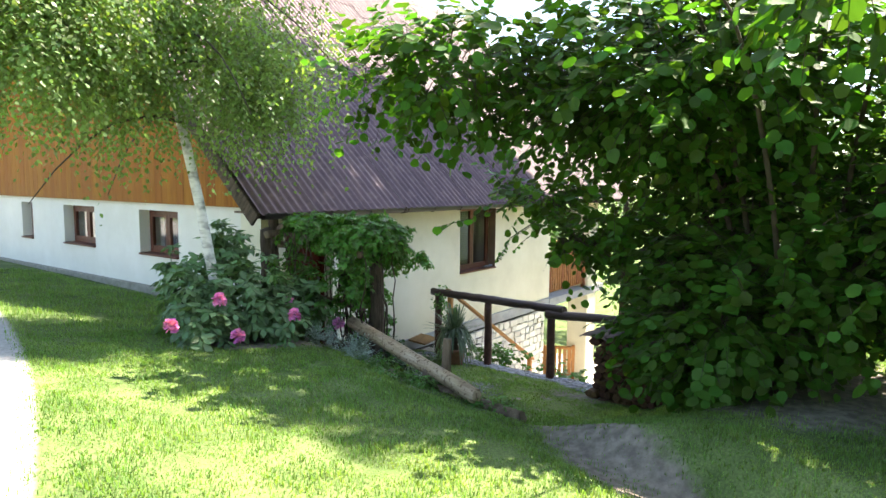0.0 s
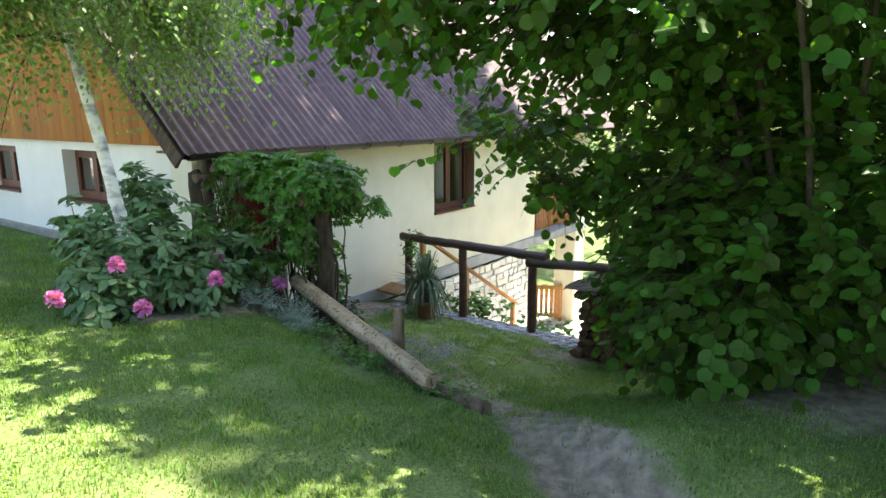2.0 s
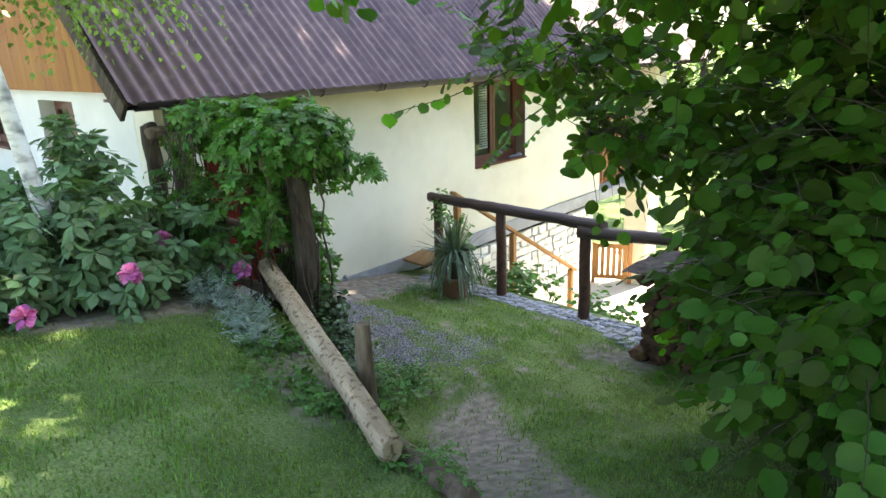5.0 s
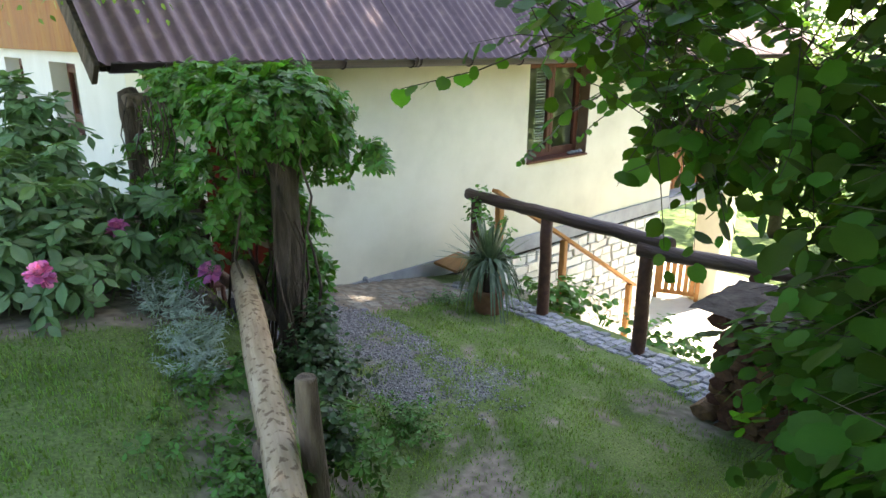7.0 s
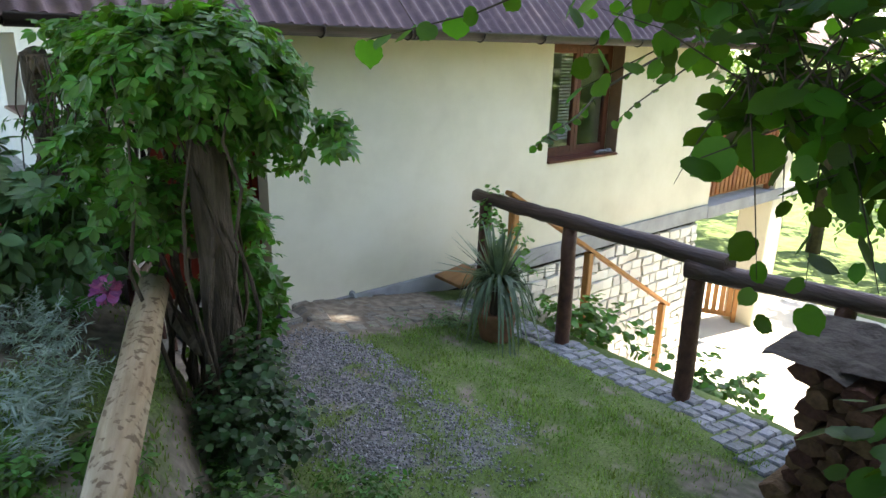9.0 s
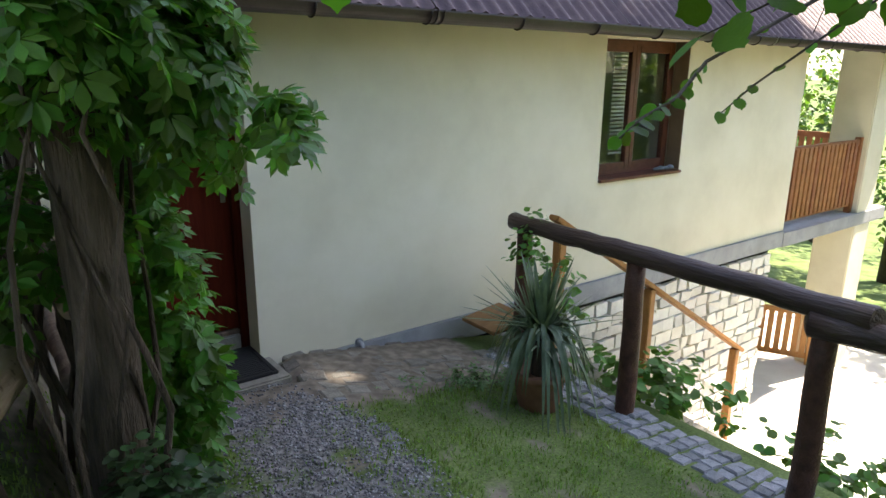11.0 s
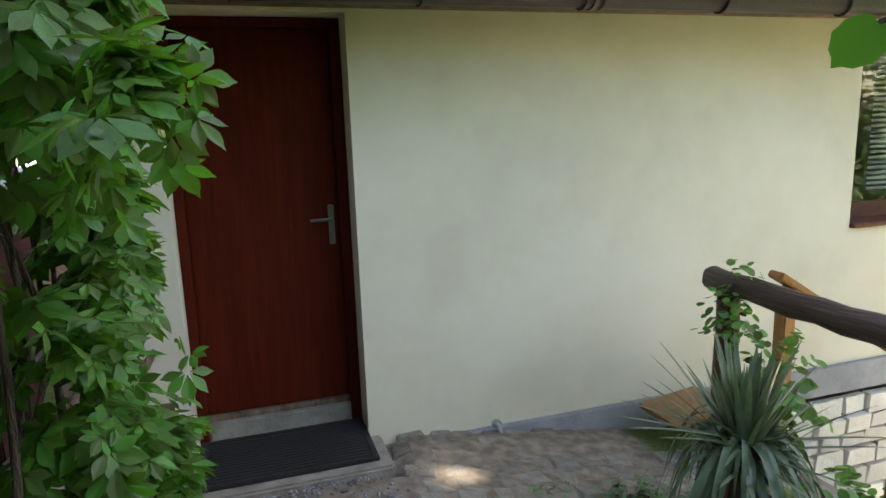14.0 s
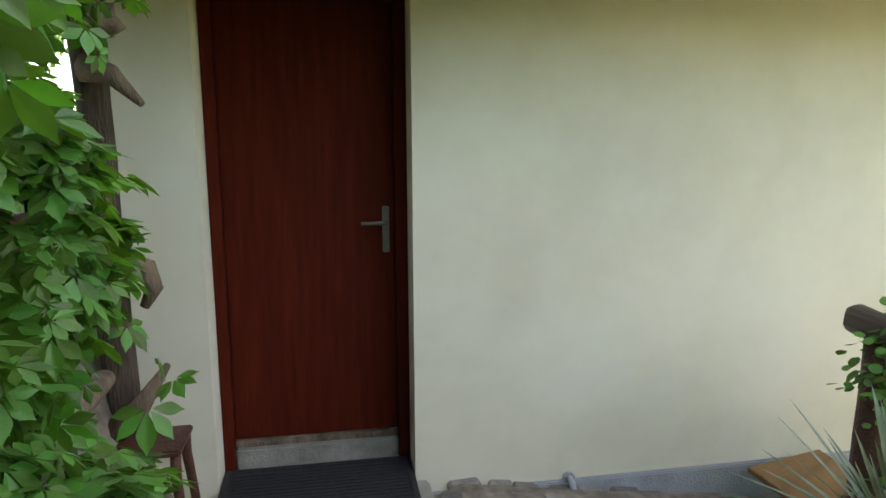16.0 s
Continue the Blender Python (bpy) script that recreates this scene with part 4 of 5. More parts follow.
leaves_mesh("hazel_leaves", pos - HA, tip, face, rng.uniform(0.05, 0.112, len(pos)), "round", M_HAZEL, hazel, 0.14, 3)["kind"] = "stuff"
bm = bmesh.new()
rs = random.Random(41)
for k in range(16):
    a = k / 16 * 6.28 + rs.uniform(-0.2, 0.2)
    base = Vector((5.9 + 0.35 * math.cos(a), 1.7 + 0.3 * math.sin(a), -0.35))
    tgt = Vector((5.7 + 2.0 * math.cos(a) * rs.uniform(0.5, 1.1), 2.0 + 2.2 * math.sin(a) * rs.uniform(0.5, 1.1), rs.uniform(2.2, 3.6)))
    pts, rad = [], []
    for i in range(9):
        t = i / 8
        p = base.lerp(tgt, t ** 1.25)
        p.z = base.z + (tgt.z - base.z) * (1 - (1 - t) ** 1.6)
        pts.append(p - Vector(HA))
        rad.append(0.03 * (1 - 0.75 * t))
    part("stem", tube(bmesh.new(), pts, rad, 7, 0.06, k), M_BARK, hazel, "dark arching stem")
bm = bmesh.new()
ok = clear_of_path(root, 0.7) & clear_of_path(root + way * 0.45, 0.7)
for r_, w_, o_ in zip(root, way, ok):
    if o_:
        p = Vector(r_ - HA)
        d = Vector(w_)
        tube(bm, [p - d * 0.15, p + d * 0.2, p + d * 0.45 - Vector((0, 0, 0.06))], [0.0035, 0.0028, 0.001], 4)
part("twig", bm, M_BARK, hazel)["kind"] = "stuff"


def bough(pts, n, size, seed):
    """A hanging side branch of the hazel with leaves set alternately along it."""
    g = np.random.default_rng(seed)
    P = np.array(pts, float)
    seg = np.linspace(0, len(P) - 1, n + 4)[3:]
    at_ = np.stack([np.interp(seg, range(len(P)), P[:, i]) for i in range(3)], -1)
    d = np.gradient(at_, axis=0)
    side = unit(np.cross(d, np.array((0, 0, 1.0))))
    alt = np.where(np.arange(len(at_)) % 2 == 0, 1.0, -1.0)[:, None]
    tip_ = side * alt + unit(d) * 0.8 + g.normal(size=at_.shape) * 0.3 - np.array((0, 0, 0.5))
    face_ = np.array((0, 0, 1.0)) + g.normal(size=at_.shape) * 0.5
    wood = tube(bmesh.new(), [Vector(p - HA) for p in P], [0.008 - 0.006 * i / (len(P) - 1) for i in range(len(P))], 6, 0.05, seed)
    b = part("bough", wood, M_BARK, hazel, "slender hanging side branch")
    leaves_mesh("leaf_spray", at_ - HA, tip_, face_, g.uniform(size * 0.7, size * 1.15, len(at_)), "round", M_HAZEL, b, 0.16, seed)["kind"] = "stuff"


bough(((7.3, 2.8, 1.9), (6.8, 3.3, 1.3), (6.25, 3.75, 0.82), (5.85, 4.05, 0.62)), 13, 0.13, 401)
bough(((7.2, 3.0, 1.6), (6.6, 3.4, 1.0), (6.1, 3.6, 0.68), (5.9, 3.72, 0.6)), 12, 0.13, 402)
bough(((7.2, 4.95, 0.98), (6.82, 5.16, 0.74), (6.4, 4.98, 0.63), (6.15, 4.9, 0.59), (5.97, 4.83, 0.55)), 20, 0.045, 403)
bough(((7.6, 4.4, 1.6), (7.4, 4.9, 0.95), (7.18, 5.18, 0.66), (7.05, 5.22, 0.56)), 9, 0.055, 407)
bough(((6.9, 3.4, 2.2), (6.2, 4.4, 1.35), (5.78, 5.0, 1.06), (5.5, 5.35, 0.95)), 12, 0.11, 404)
bough(((7.2, 3.6, 2.0), (6.9, 4.3, 1.3), (6.6, 4.7, 0.95), (6.2, 4.8, 0.78)), 12, 0.11, 405)
bough(((7.4, 3.2, 1.7), (7.1, 3.7, 1.1), (6.95, 4.0, 0.8), (6.85, 4.1, 0.66)), 10, 0.12, 406)

# ---- birch ----
birch = thing("birch", "slender leaning birch with drooping light green crown", "tree", at=(3.62, 6.9, -0.25))
BA = np.array((3.62, 6.9, -0.25))
trunk = [(3.64, 6.85, -0.4), (3.61, 6.95, 0.4), (3.56, 7.1, 1.2), (3.50, 7.28, 2.0), (3.44, 7.5, 2.8), (3.40, 7.75, 3.8), (3.3, 7.9, 5.0), (3.2, 8.0, 6.4)]
part("trunk", tube(bmesh.new(), [Vector(p) - Vector(BA) for p in trunk], [0.07, 0.058, 0.053, 0.05, 0.046, 0.04, 0.03, 0.014], 12, 0.04, 2), M_BIRCH, birch, "white birch bark with dark scars")
rs = random.Random(51)
tips = []
for k in range(26):
    h = rs.uniform(2.0, 6.0)
    base = Vector((3.62 - 0.06 * h, 6.9 + 0.17 * h, h))
    a = rs.uniform(0, 6.28)
    ln_ = rs.uniform(0.9, 2.2)
    pts = []
    for i in range(7):
        t = i / 6
        pts.append(base + Vector((math.cos(a) * ln_ * t, math.sin(a) * ln_ * t, 0.55 * t - 1.4 * t * t)))
        if i > 1:
            tips.append(pts[-1])
    part("limb", tube(bmesh.new(), [p - Vector(BA) for p in pts], [0.02 * (1 - 0.13 * i) for i in range(7)], 5), M_BARK, birch)
bl = [((p.x, p.y, p.z - 0.25), (0.34, 0.34, 0.4), 1) for p in tips]
bl = [b for b in bl if b[0][2] > 2.2]
bl += [((2.0, 7.0, 2.6), (0.9, 0.6, 0.42), 34), ((3.0, 7.3, 2.45), (0.8, 0.6, 0.4), 26), ((4.2, 7.0, 2.4), (0.8, 0.6, 0.38), 26), ((2.2, 7.0, 3.1), (1.2, 0.9, 0.7), 60), ((3.6, 7.4, 3.2), (1.3, 1.0, 0.65), 60), ((4.4, 6.9, 2.9), (0.8, 0.7, 0.6), 22), ((1.2, 7.4, 3.2), (1.0, 0.9, 0.8), 26)]
pos, tip, face, root, way = twigs(bl, 4600, 12, 0.5, 0.8, 61, shell=0.1, up=-1)
leaves_mesh("birch_leaves", pos - BA, tip, face, rng.uniform(0.035, 0.06, len(pos)), "small", M_BIRCHLEAF, birch, 0.1, 4)["kind"] = "stuff"

# ---- flower bed: peonies, silver foliage, weeds ----
PETALS = 80


def peony_flower(at, r, seed):
    rng_ = np.random.default_rng(seed)
    n = PETALS
    d = unit(rng_.normal(size=(n, 3)) + np.array((0, 0, 0.5)))
    base = d * r * 0.25
    return leaves_mesh("flower", base + np.array(at), d + rng_.normal(size=(n, 3)) * 0.25, np.array((0, 0, 1.0)) + d * 0.6 + rng_.normal(size=(n, 3)) * 0.3, r * rng_.uniform(0.5, 0.8, n), "petal", M_PETAL, None, 0.5, seed)


def peony(at, blobs, flowers, count, seed, label):
    e = thing("peony", label, "flower bush", "peonies in the bed", at=at)
    A = np.array(at)
    pos, tip, face, root, way = twigs(blobs, count, 5, 0.2, 0.6, seed, shell=0.25, floor=height)
    P, T, F, S = palmate(pos - A, tip, face, np.random.default_rng(seed).uniform(0.08, 0.13, len(pos)), seed, 3)
    leaves_mesh("leaves", P, T, F, S, "pointed", M_PEONYLEAF, e, 0.15, seed)["kind"] = "stuff"
    rs_ = random.Random(seed)
    for k in range(6):
        c, r_, _ = blobs[k % len(blobs)]
        top = Vector((c[0] + rs_.uniform(-0.7, 0.7) * r_[0], c[1] + rs_.uniform(-0.7, 0.7) * r_[1], c[2] + 0.6 * r_[2]))
        foot = Vector((A[0] + (top.x - A[0]) * 0.5, A[1] + (top.y - A[1]) * 0.5, 0))
        foot.z = float(height(foot.x, foot.y)) - 0.03
        part("stem", tube(bmesh.new(), [foot - Vector(A), (foot + top) / 2 + Vector((0, 0, 0.1)) - Vector(A), top - Vector(A)], [0.008, 0.006, 0.004], 5), M_PEONYLEAF, e)
    for k, (fx, fy, fz) in enumerate(flowers):
        o = peony_flower((fx - A[0], fy - A[1], fz - A[2]), 0.075, seed + k)
        o.parent = e
        o["label"] = "magenta double peony flower"
        base = Vector((A[0] + (fx - A[0]) * 0.4, A[1] + (fy - A[1]) * 0.4 + 0.2, float(height(fx, fy)))) - Vector(A)
        tipp = Vector((fx, fy, fz)) - Vector(A)
        mid = (base + tipp) / 2 + Vector((0, 0, 0.18))
        part("flower_stem", tube(bmesh.new(), [base, mid, tipp], [0.006, 0.005, 0.004], 5), M_PEONYLEAF, e)
    return e


peony((3.25, 6.5, -0.2), [((3.3, 6.65, 0.2), (0.4, 0.45, 0.35), 2), ((3.1, 6.4, 0.05), (0.3, 0.3, 0.22), 1)], ((2.62, 6.15, 0.17), (3.0, 5.97, 0.37), (3.1, 5.85, 0.03)), 120, 71, "dark green peony bush with magenta flowers")
peony((3.8, 6.5, -0.25), [((3.8, 6.55, 0.25), (0.55, 0.5, 0.45), 2), ((3.75, 6.2, 0.05), (0.45, 0.35, 0.3), 1)], ((3.65, 5.70, 0.16),), 120, 72, "dark green peony bush with one magenta flower")
peony((4.4, 6.6, -0.3), [((4.4, 6.6, 0.1), (0.4, 0.5, 0.4), 1)], ((4.57, 6.04, -0.13), (4.2, 6.45, 0.12)), 70, 73, "dark green peony bush with deep pink flowers")
peony((3.5, 7.3, -0.25), [((3.5, 7.25, 0.35), (0.38, 0.35, 0.5), 1), ((3.98, 7.2, 0.62), (0.22, 0.28, 0.45), 0.8)], (), 110, 74, "tall leafy perennial clump beside the birch")

silver = thing("silver_plant", "low silver-grey leaved plant at the log", "plant", at=(4.3, 5.6, -0.4))
for spot, size_, num in (((4.22, 5.45, -0.27), (0.15, 0.18, 0.07), 90), ((4.1, 5.2, -0.33), (0.11, 0.12, 0.05), 35), ((4.28, 6.0, -0.24), (0.17, 0.24, 0.09), 75)):
    pos, tip, face, root, way = twigs([(spot, size_, 1)], num, 16, 0.13, -0.2, 81 + num, shell=0.2, up=2)
    leaves_mesh("leaf_clump", pos - np.array((4.3, 5.6, -0.4)), tip, face, rng.uniform(0.03, 0.055, len(pos)), "needle", M_SILVER, silver, 0.1, 6)["kind"] = "stuff"


def weeds(name, label, blobs, count, per, size, mat, seed, at, shape="pointed", fingers=3):
    e = thing(name, label, "plant", kind="stuff", at=at)
    A = np.array(at)
    pos, tip, face, root, way = twigs(blobs, count, per, 0.12, 0.2, seed, shell=0.1, up=1.5, gap=0.3)
    keep = pos[:, 2] > height(pos[:, 0], pos[:, 1])
    pos, tip, face = pos[keep], tip[keep], face[keep]
    sz = np.random.default_rng(seed).uniform(size * 0.6, size * 1.2, len(pos))
    if fingers > 1:
        pos, tip, face, sz = palmate(pos, tip, face, sz, seed, fingers)
    leaves_mesh("leaves", pos - A, tip, face, sz, shape, mat, e, 0.12, seed)["kind"] = "stuff"
    return e


weeds("bank_weeds", "low green weeds on the earth bank beside the log", [((4.0, 4.5, -0.4), (0.16, 0.5, 0.06), 1.1), ((4.3, 5.2, -0.4), (0.14, 0.4, 0.06), 0.7), ((4.75, 4.95, -0.8), (0.18, 0.5, 0.2), 1.2), ((3.9, 3.75, -0.42), (0.15, 0.2, 0.06), 0.4)], 300, 4, 0.052, M_WEED, 91, (4.3, 4.6, -0.5))
weeds("ground_creeper", "dark ivy creeping at the foot of the trellis", [((5.12, 5.72, -0.8), (0.22, 0.4, 0.34), 1.5), ((5.0, 5.6, -0.5), (0.12, 0.12, 0.2), 0.5), ((4.84, 5.45, -0.66), (0.14, 0.3, 0.26), 1), ((4.66, 5.0, -0.75), (0.12, 0.3, 0.16), 0.6), ((5.25, 6.2, -0.95), (0.12, 0.3, 0.16), 0.5)], 900, 5, 0.034, M_IVY, 92, (5.1, 5.7, -1.05), "round", 1)
weeds("bank_creeper", "leafy creeper on the stair bank below the railing", [((8.35, 6.3, -1.35), (0.35, 0.8, 0.28), 1), ((8.5, 5.2, -1.55), (0.5, 0.7, 0.22), 0.8), ((8.15, 7.0, -0.85), (0.2, 0.2, 0.4), 0.35)], 240, 5, 0.06, M_WEED, 93, (8.4, 6.0, -1.5), "round", 1)

weeds("lawn_weeds", "broad-leaved weeds in the lawn beside the log", [((3.7, 4.75, -0.3), (0.3, 0.5, 0.06), 1.2), ((3.95, 4.35, -0.36), (0.16, 0.25, 0.06), 0.8), ((4.05, 5.1, -0.34), (0.16, 0.25, 0.06), 0.6), ((5.3, 5.1, -1.0), (0.2, 0.4, 0.06), 0.8), ((3.95, 3.5, -0.4), (0.12, 0.2, 0.05), 0.4)], 420, 4, 0.034, M_WEED, 96, (3.8, 4.8, -0.45), "pointed", 3)

weeds("wall_weeds", "low dark weeds among the paving stones", [((7.2, 6.85, -1.26), (0.3, 0.16, 0.04), 1), ((7.55, 6.75, -1.24), (0.15, 0.2, 0.06), 0.6), ((6.75, 6.98, -1.25), (0.3, 0.08, 0.02), 0.4)], 130, 4, 0.035, M_PEONYLEAF, 97, (7.2, 6.85, -1.28), "pointed", 3)

# ---- yucca in a terracotta pot ----
yucca = thing("potted_yucca", "spiky green yucca in a terracotta pot", "plant", at=(7.4, 6.42, float(height(7.4, 6.42)) - 0.01))
prof = ((0.115, 0.0), (0.13, 0.05), (0.155, 0.2), (0.165, 0.22), (0.175, 0.225), (0.178, 0.265), (0.155, 0.267), (0.145, 0.235), (0.0, 0.23))
bm = bmesh.new()
rings = []
for r, zz in prof:
    rings.append([bm.verts.new((max(r, 0.001) * math.cos(2 * math.pi * k / 20), max(r, 0.001) * math.sin(2 * math.pi * k / 20), zz)) for k in range(20)])
for a, b in zip(rings, rings[1:]):
    for k in range(20):
        f = bm.faces.new((a[k], a[(k + 1) % 20], b[(k + 1) % 20], b[k]))
        f.smooth = True
bm.faces.new(rings[0][::-1])
part("pot", bm, M_TERRACOTTA, yucca, "terracotta pot")
rs = random.Random(17)
for k in range(200):
    bm = bmesh.new()
    a = rs.uniform(0, 6.283)
    sort = k % 10
    if sort < 3:      # upright spears of the heart
        el, ln_, drop_, wide = rs.uniform(1.05, 1.5), rs.uniform(0.32, 0.5), 0.03, 0.02
    elif sort < 5:    # stiff blades pointing outwards
        el, ln_, drop_, wide = rs.uniform(0.1, 0.95), rs.uniform(0.42, 0.58), 0.05, 0.012
    else:             # old blades arching down
        el, ln_ = rs.uniform(0.3, 1.1), rs.uniform(0.42, 0.68)
        drop_, wide = (1.45 - el * 0.4) * ln_, 0.017
    z0 = rs.uniform(0.42, 0.56)
    prev = None
    for i in range(8):
        t = i / 7
        rr = 0.015 + math.cos(el) * ln_ * t * (1.0 - 0.28 * t * (sort > 4))
        zz = z0 + math.sin(el) * ln_ * t - drop_ * t * t
        w = wide * (1 - t) ** 0.55 * (0.55 + min(t * 3, 0.45)) + 0.0008
        c = Vector((rr * math.cos(a), rr * math.sin(a), max(zz, 0.03)))
        s_ = Vector((-math.sin(a), math.cos(a), 0))
        trio = (bm.verts.new(c - s_ * w), bm.verts.new(c - Vector((0, 0, w * 0.6))), bm.verts.new(c + s_ * w))
        if prev:
            bm.faces.new((prev[0], prev[1], trio[1], trio[0])).smooth = True
            bm.faces.new((prev[1], prev[2], trio[2], trio[1])).smooth = True
        prev = trio
    part("blade", bm, M_YUCCA, yucca)
part("stalk", long_log((0, 0, 0.2), (0, 0, 0.5), 0.05, 0.045, 5, 0.1, seed=6), M_POST, yucca, "brown scarred stalk")
tall = weeds("climbing_rose", "thin rose shoots climbing the railing post", [((7.85, 7.0, -0.45), (0.1, 0.12, 0.35), 1)], 60, 3, 0.04, M_WEED, 95, (7.85, 7.0, -1.3), "round", 1)

# ---- firewood stack with a bark cover ----
pile = thing("firewood_stack", "stack of split firewood covered with old bark slabs", "woodpile", at=(7.35, 3.6, -1.2))
rs = random.Random(23)
zz = -1.32
while zz < -0.52:
    y = 2.45 + rs.uniform(-0.06, 0.06)
    while y < 4.02:
        wid, hgt = rs.uniform(0.08, 0.17), rs.uniform(0.07, 0.11)
        # split billets lie across the stack, their cut ends towards the path
        k = rs.choice((5, 6, 7, 8))
        ph = rs.uniform(0, 6.28)
        bm = bmesh.new()
        x0 = 7.12 + rs.uniform(-0.05, 0.045) - 0.05 * (zz + 1.3)
        x1 = x0 + rs.uniform(0.44, 0.52)
        ring = []
        for i in range(k):
            q = rs.uniform(0.8, 1.12)
            ring.append((wid / 2 * q * math.cos(ph + i * 6.283 / k), hgt / 2 * q * math.sin(ph + i * 6.283 / k)))
        cy, cz = y + wid / 2 - 3.6, zz + rs.uniform(-0.012, 0.012) + 0.045 + 1.2
        va = [bm.verts.new((x0 - 7.35 + rs.uniform(-0.012, 0.012), cy + p, cz + q)) for p, q in ring]
        vc = [bm.verts.new((x0 - 7.335, cy + p * 1.06, cz + q * 1.06)) for p, q in ring]
        vb = [bm.verts.new((x1 - 7.35, cy + p * 0.92 + rs.uniform(-0.01, 0.01), cz + q * 0.95)) for p, q in ring]
        hub = bm.verts.new((x0 - 7.35 - rs.uniform(-0.004, 0.01), cy, cz))
        for i in range(k):
            j = (i + 1) % k
            bm.faces.new((hub, va[j], va[i]))
            bm.faces.new((va[i], va[j], vc[j], vc[i]))
            bm.faces.new((vc[i], vc[j], vb[j], vb[i]))
        bm.faces.new(vb[::-1])
        bmesh.ops.recalc_face_normals(bm, faces=list(bm.faces))
        part("firewood_log", bm, M_SPLIT, pile)
        y += wid * 0.93
    zz += 0.082
for k in range(5):
    y0 = 2.52 + k * 0.33
    b = bmesh.new()
    cols = 9
    top = []
    for i in range(cols):
        u = i / (cols - 1)
        for j in range(6):
            v = j / 5
            top.append(b.verts.new((7.04 + 0.07 * (k % 2) + rs.uniform(-0.02, 0.02) + u * 0.8 - 7.35 + rs.uniform(-0.015, 0.015), y0 + v * 0.42 - 3.6 + rs.uniform(-0.015, 0.015), -0.49 + 1.2 + 0.022 * math.sin(v * 3.14) + 0.03 * k % 0.05 + rs.uniform(-0.012, 0.012))))
    for i in range(cols - 1):
        for j in range(5):
            b.faces.new((top[i * 6 + j], top[i * 6 + j + 1], top[(i + 1) * 6 + j + 1], top[(i + 1) * 6 + j]))
    bmesh.ops.solidify(b, geom=list(b.faces), thickness=0.022)
    part("bark_slab", b, M_SLAB, pile, "weathered bark slab")

# ---- board leaning by the wall, stool, decorative root ----
board = tagged(obj("wooden_board", boxed(-0.18, 0.3, -0.16, 0.16, -0.015, 0.015, bevel=0.004), M_BOARD), "brown wooden board lying by the wall", "board")
board.matrix_basis = pose(7.95, 7.5, -1.2, 8, 0, 12)
stool = thing("stool", "small dark wooden stool by the house corner", "stool", at=(5.1, 7.5, -1.12))
part("seat", boxed(-0.17, 0.12, -0.12, 0.12, 0.36, 0.385, bevel=0.006), M_RAIL, stool)
for sx, sy in ((-0.13, -0.09), (0.09, -0.09), (-0.13, 0.09), (0.09, 0.09)):
    part("leg", long_log((sx * 1.25, sy * 1.3, 0.0), (sx, sy, 0.365), 0.017, 0.02, 4, 0.02, seed=2), M_RAIL, stool)

root_ = thing("gnarled_root", "gnarled brown root hung on the trellis post", "root", at=(5.06, 7.52, -0.1))
part("bough", tube(bmesh.new(), [(-0.12, 0, -0.1), (-0.05, -0.03, 0.0), (0.01, -0.05, 0.06), (0.07, -0.04, 0.04), (0.085, -0.03, -0.04), (0.05, -0.03, -0.11)], [0.05, 0.055, 0.05, 0.04, 0.03, 0.02], 9, 0.2, 4), M_OLDWOOD, root_)
part("spur", tube(bmesh.new(), [(-0.12, 0, -0.62), (0.0, -0.03, -0.5), (0.12, -0.05, -0.33)], [0.05, 0.04, 0.012], 8, 0.15, 5), M_OLDWOOD, root_)
part("spur", tube(bmesh.new(), [(-0.1, 0, 0.75), (0.0, -0.03, 0.72), (0.1, -0.05, 0.62)], [0.05, 0.035, 0.012], 8, 0.15, 6), M_OLDWOOD, root_)

stub = thing("pipe_stub", "short grey pipe stub at the foot of the wall", "pipe", at=(6.88, 7.71, -1.22))
part("elbow", tube(bmesh.new(), [(0, 0.05, 0.02), (0, -0.01, 0.02), (0, -0.03, 0.0), (0, -0.03, -0.06)], 0.016, 8), M_CEMENT, stub)
part("flange", tube(bmesh.new(), [(0, 0.02, 0.02), (0, 0.035, 0.02)], 0.03, 10), M_CEMENT, stub)

# ---- background trees, with unseen ones added to block sky light ----


def far_tree(x, y, h, r, seed, dense=420):
    zb = float(height(x, y))
    e = thing("tree", "leafy green broadleaf tree beyond the house; those out of view added to block sky", "tree", "trees beyond the house", at=(x, y, zb))
    rs_ = random.Random(seed)
    part("trunk", tube(bmesh.new(), [(0, 0, -0.3), (rs_.uniform(-0.2, 0.2), rs_.uniform(-0.2, 0.2), h * 0.4), (rs_.uniform(-0.4, 0.4), 0, h * 0.8)], [0.22, 0.15, 0.05], 8, 0.05, seed), M_BARK, e)
    blobs = []
    for k in range(12):
        a, hh = rs_.uniform(0, 6.28), rs_.uniform(0.22, 0.95)
        rr = r * (0.75 if hh < 0.75 else 0.4)
        blobs.append(((math.cos(a) * rr * rs_.random(), math.sin(a) * rr * rs_.random(), h * hh), (r * 0.45, r * 0.45, h * 0.13), 1))
    pos, tip, face, root, way = twigs(blobs, dense, 8, 0.7, 0.4, seed, shell=0.4)
    # larger leaves on the unseen southern trees, to let less sky light through
    leaves_mesh("crown", pos, tip, face, np.random.default_rng(seed).uniform(0.12, 0.24, len(pos)) * (1.7 if y < -2.5 and x > 0 else 1.0), "small", M_TREE, e, 0.1, seed)["kind"] = "stuff"


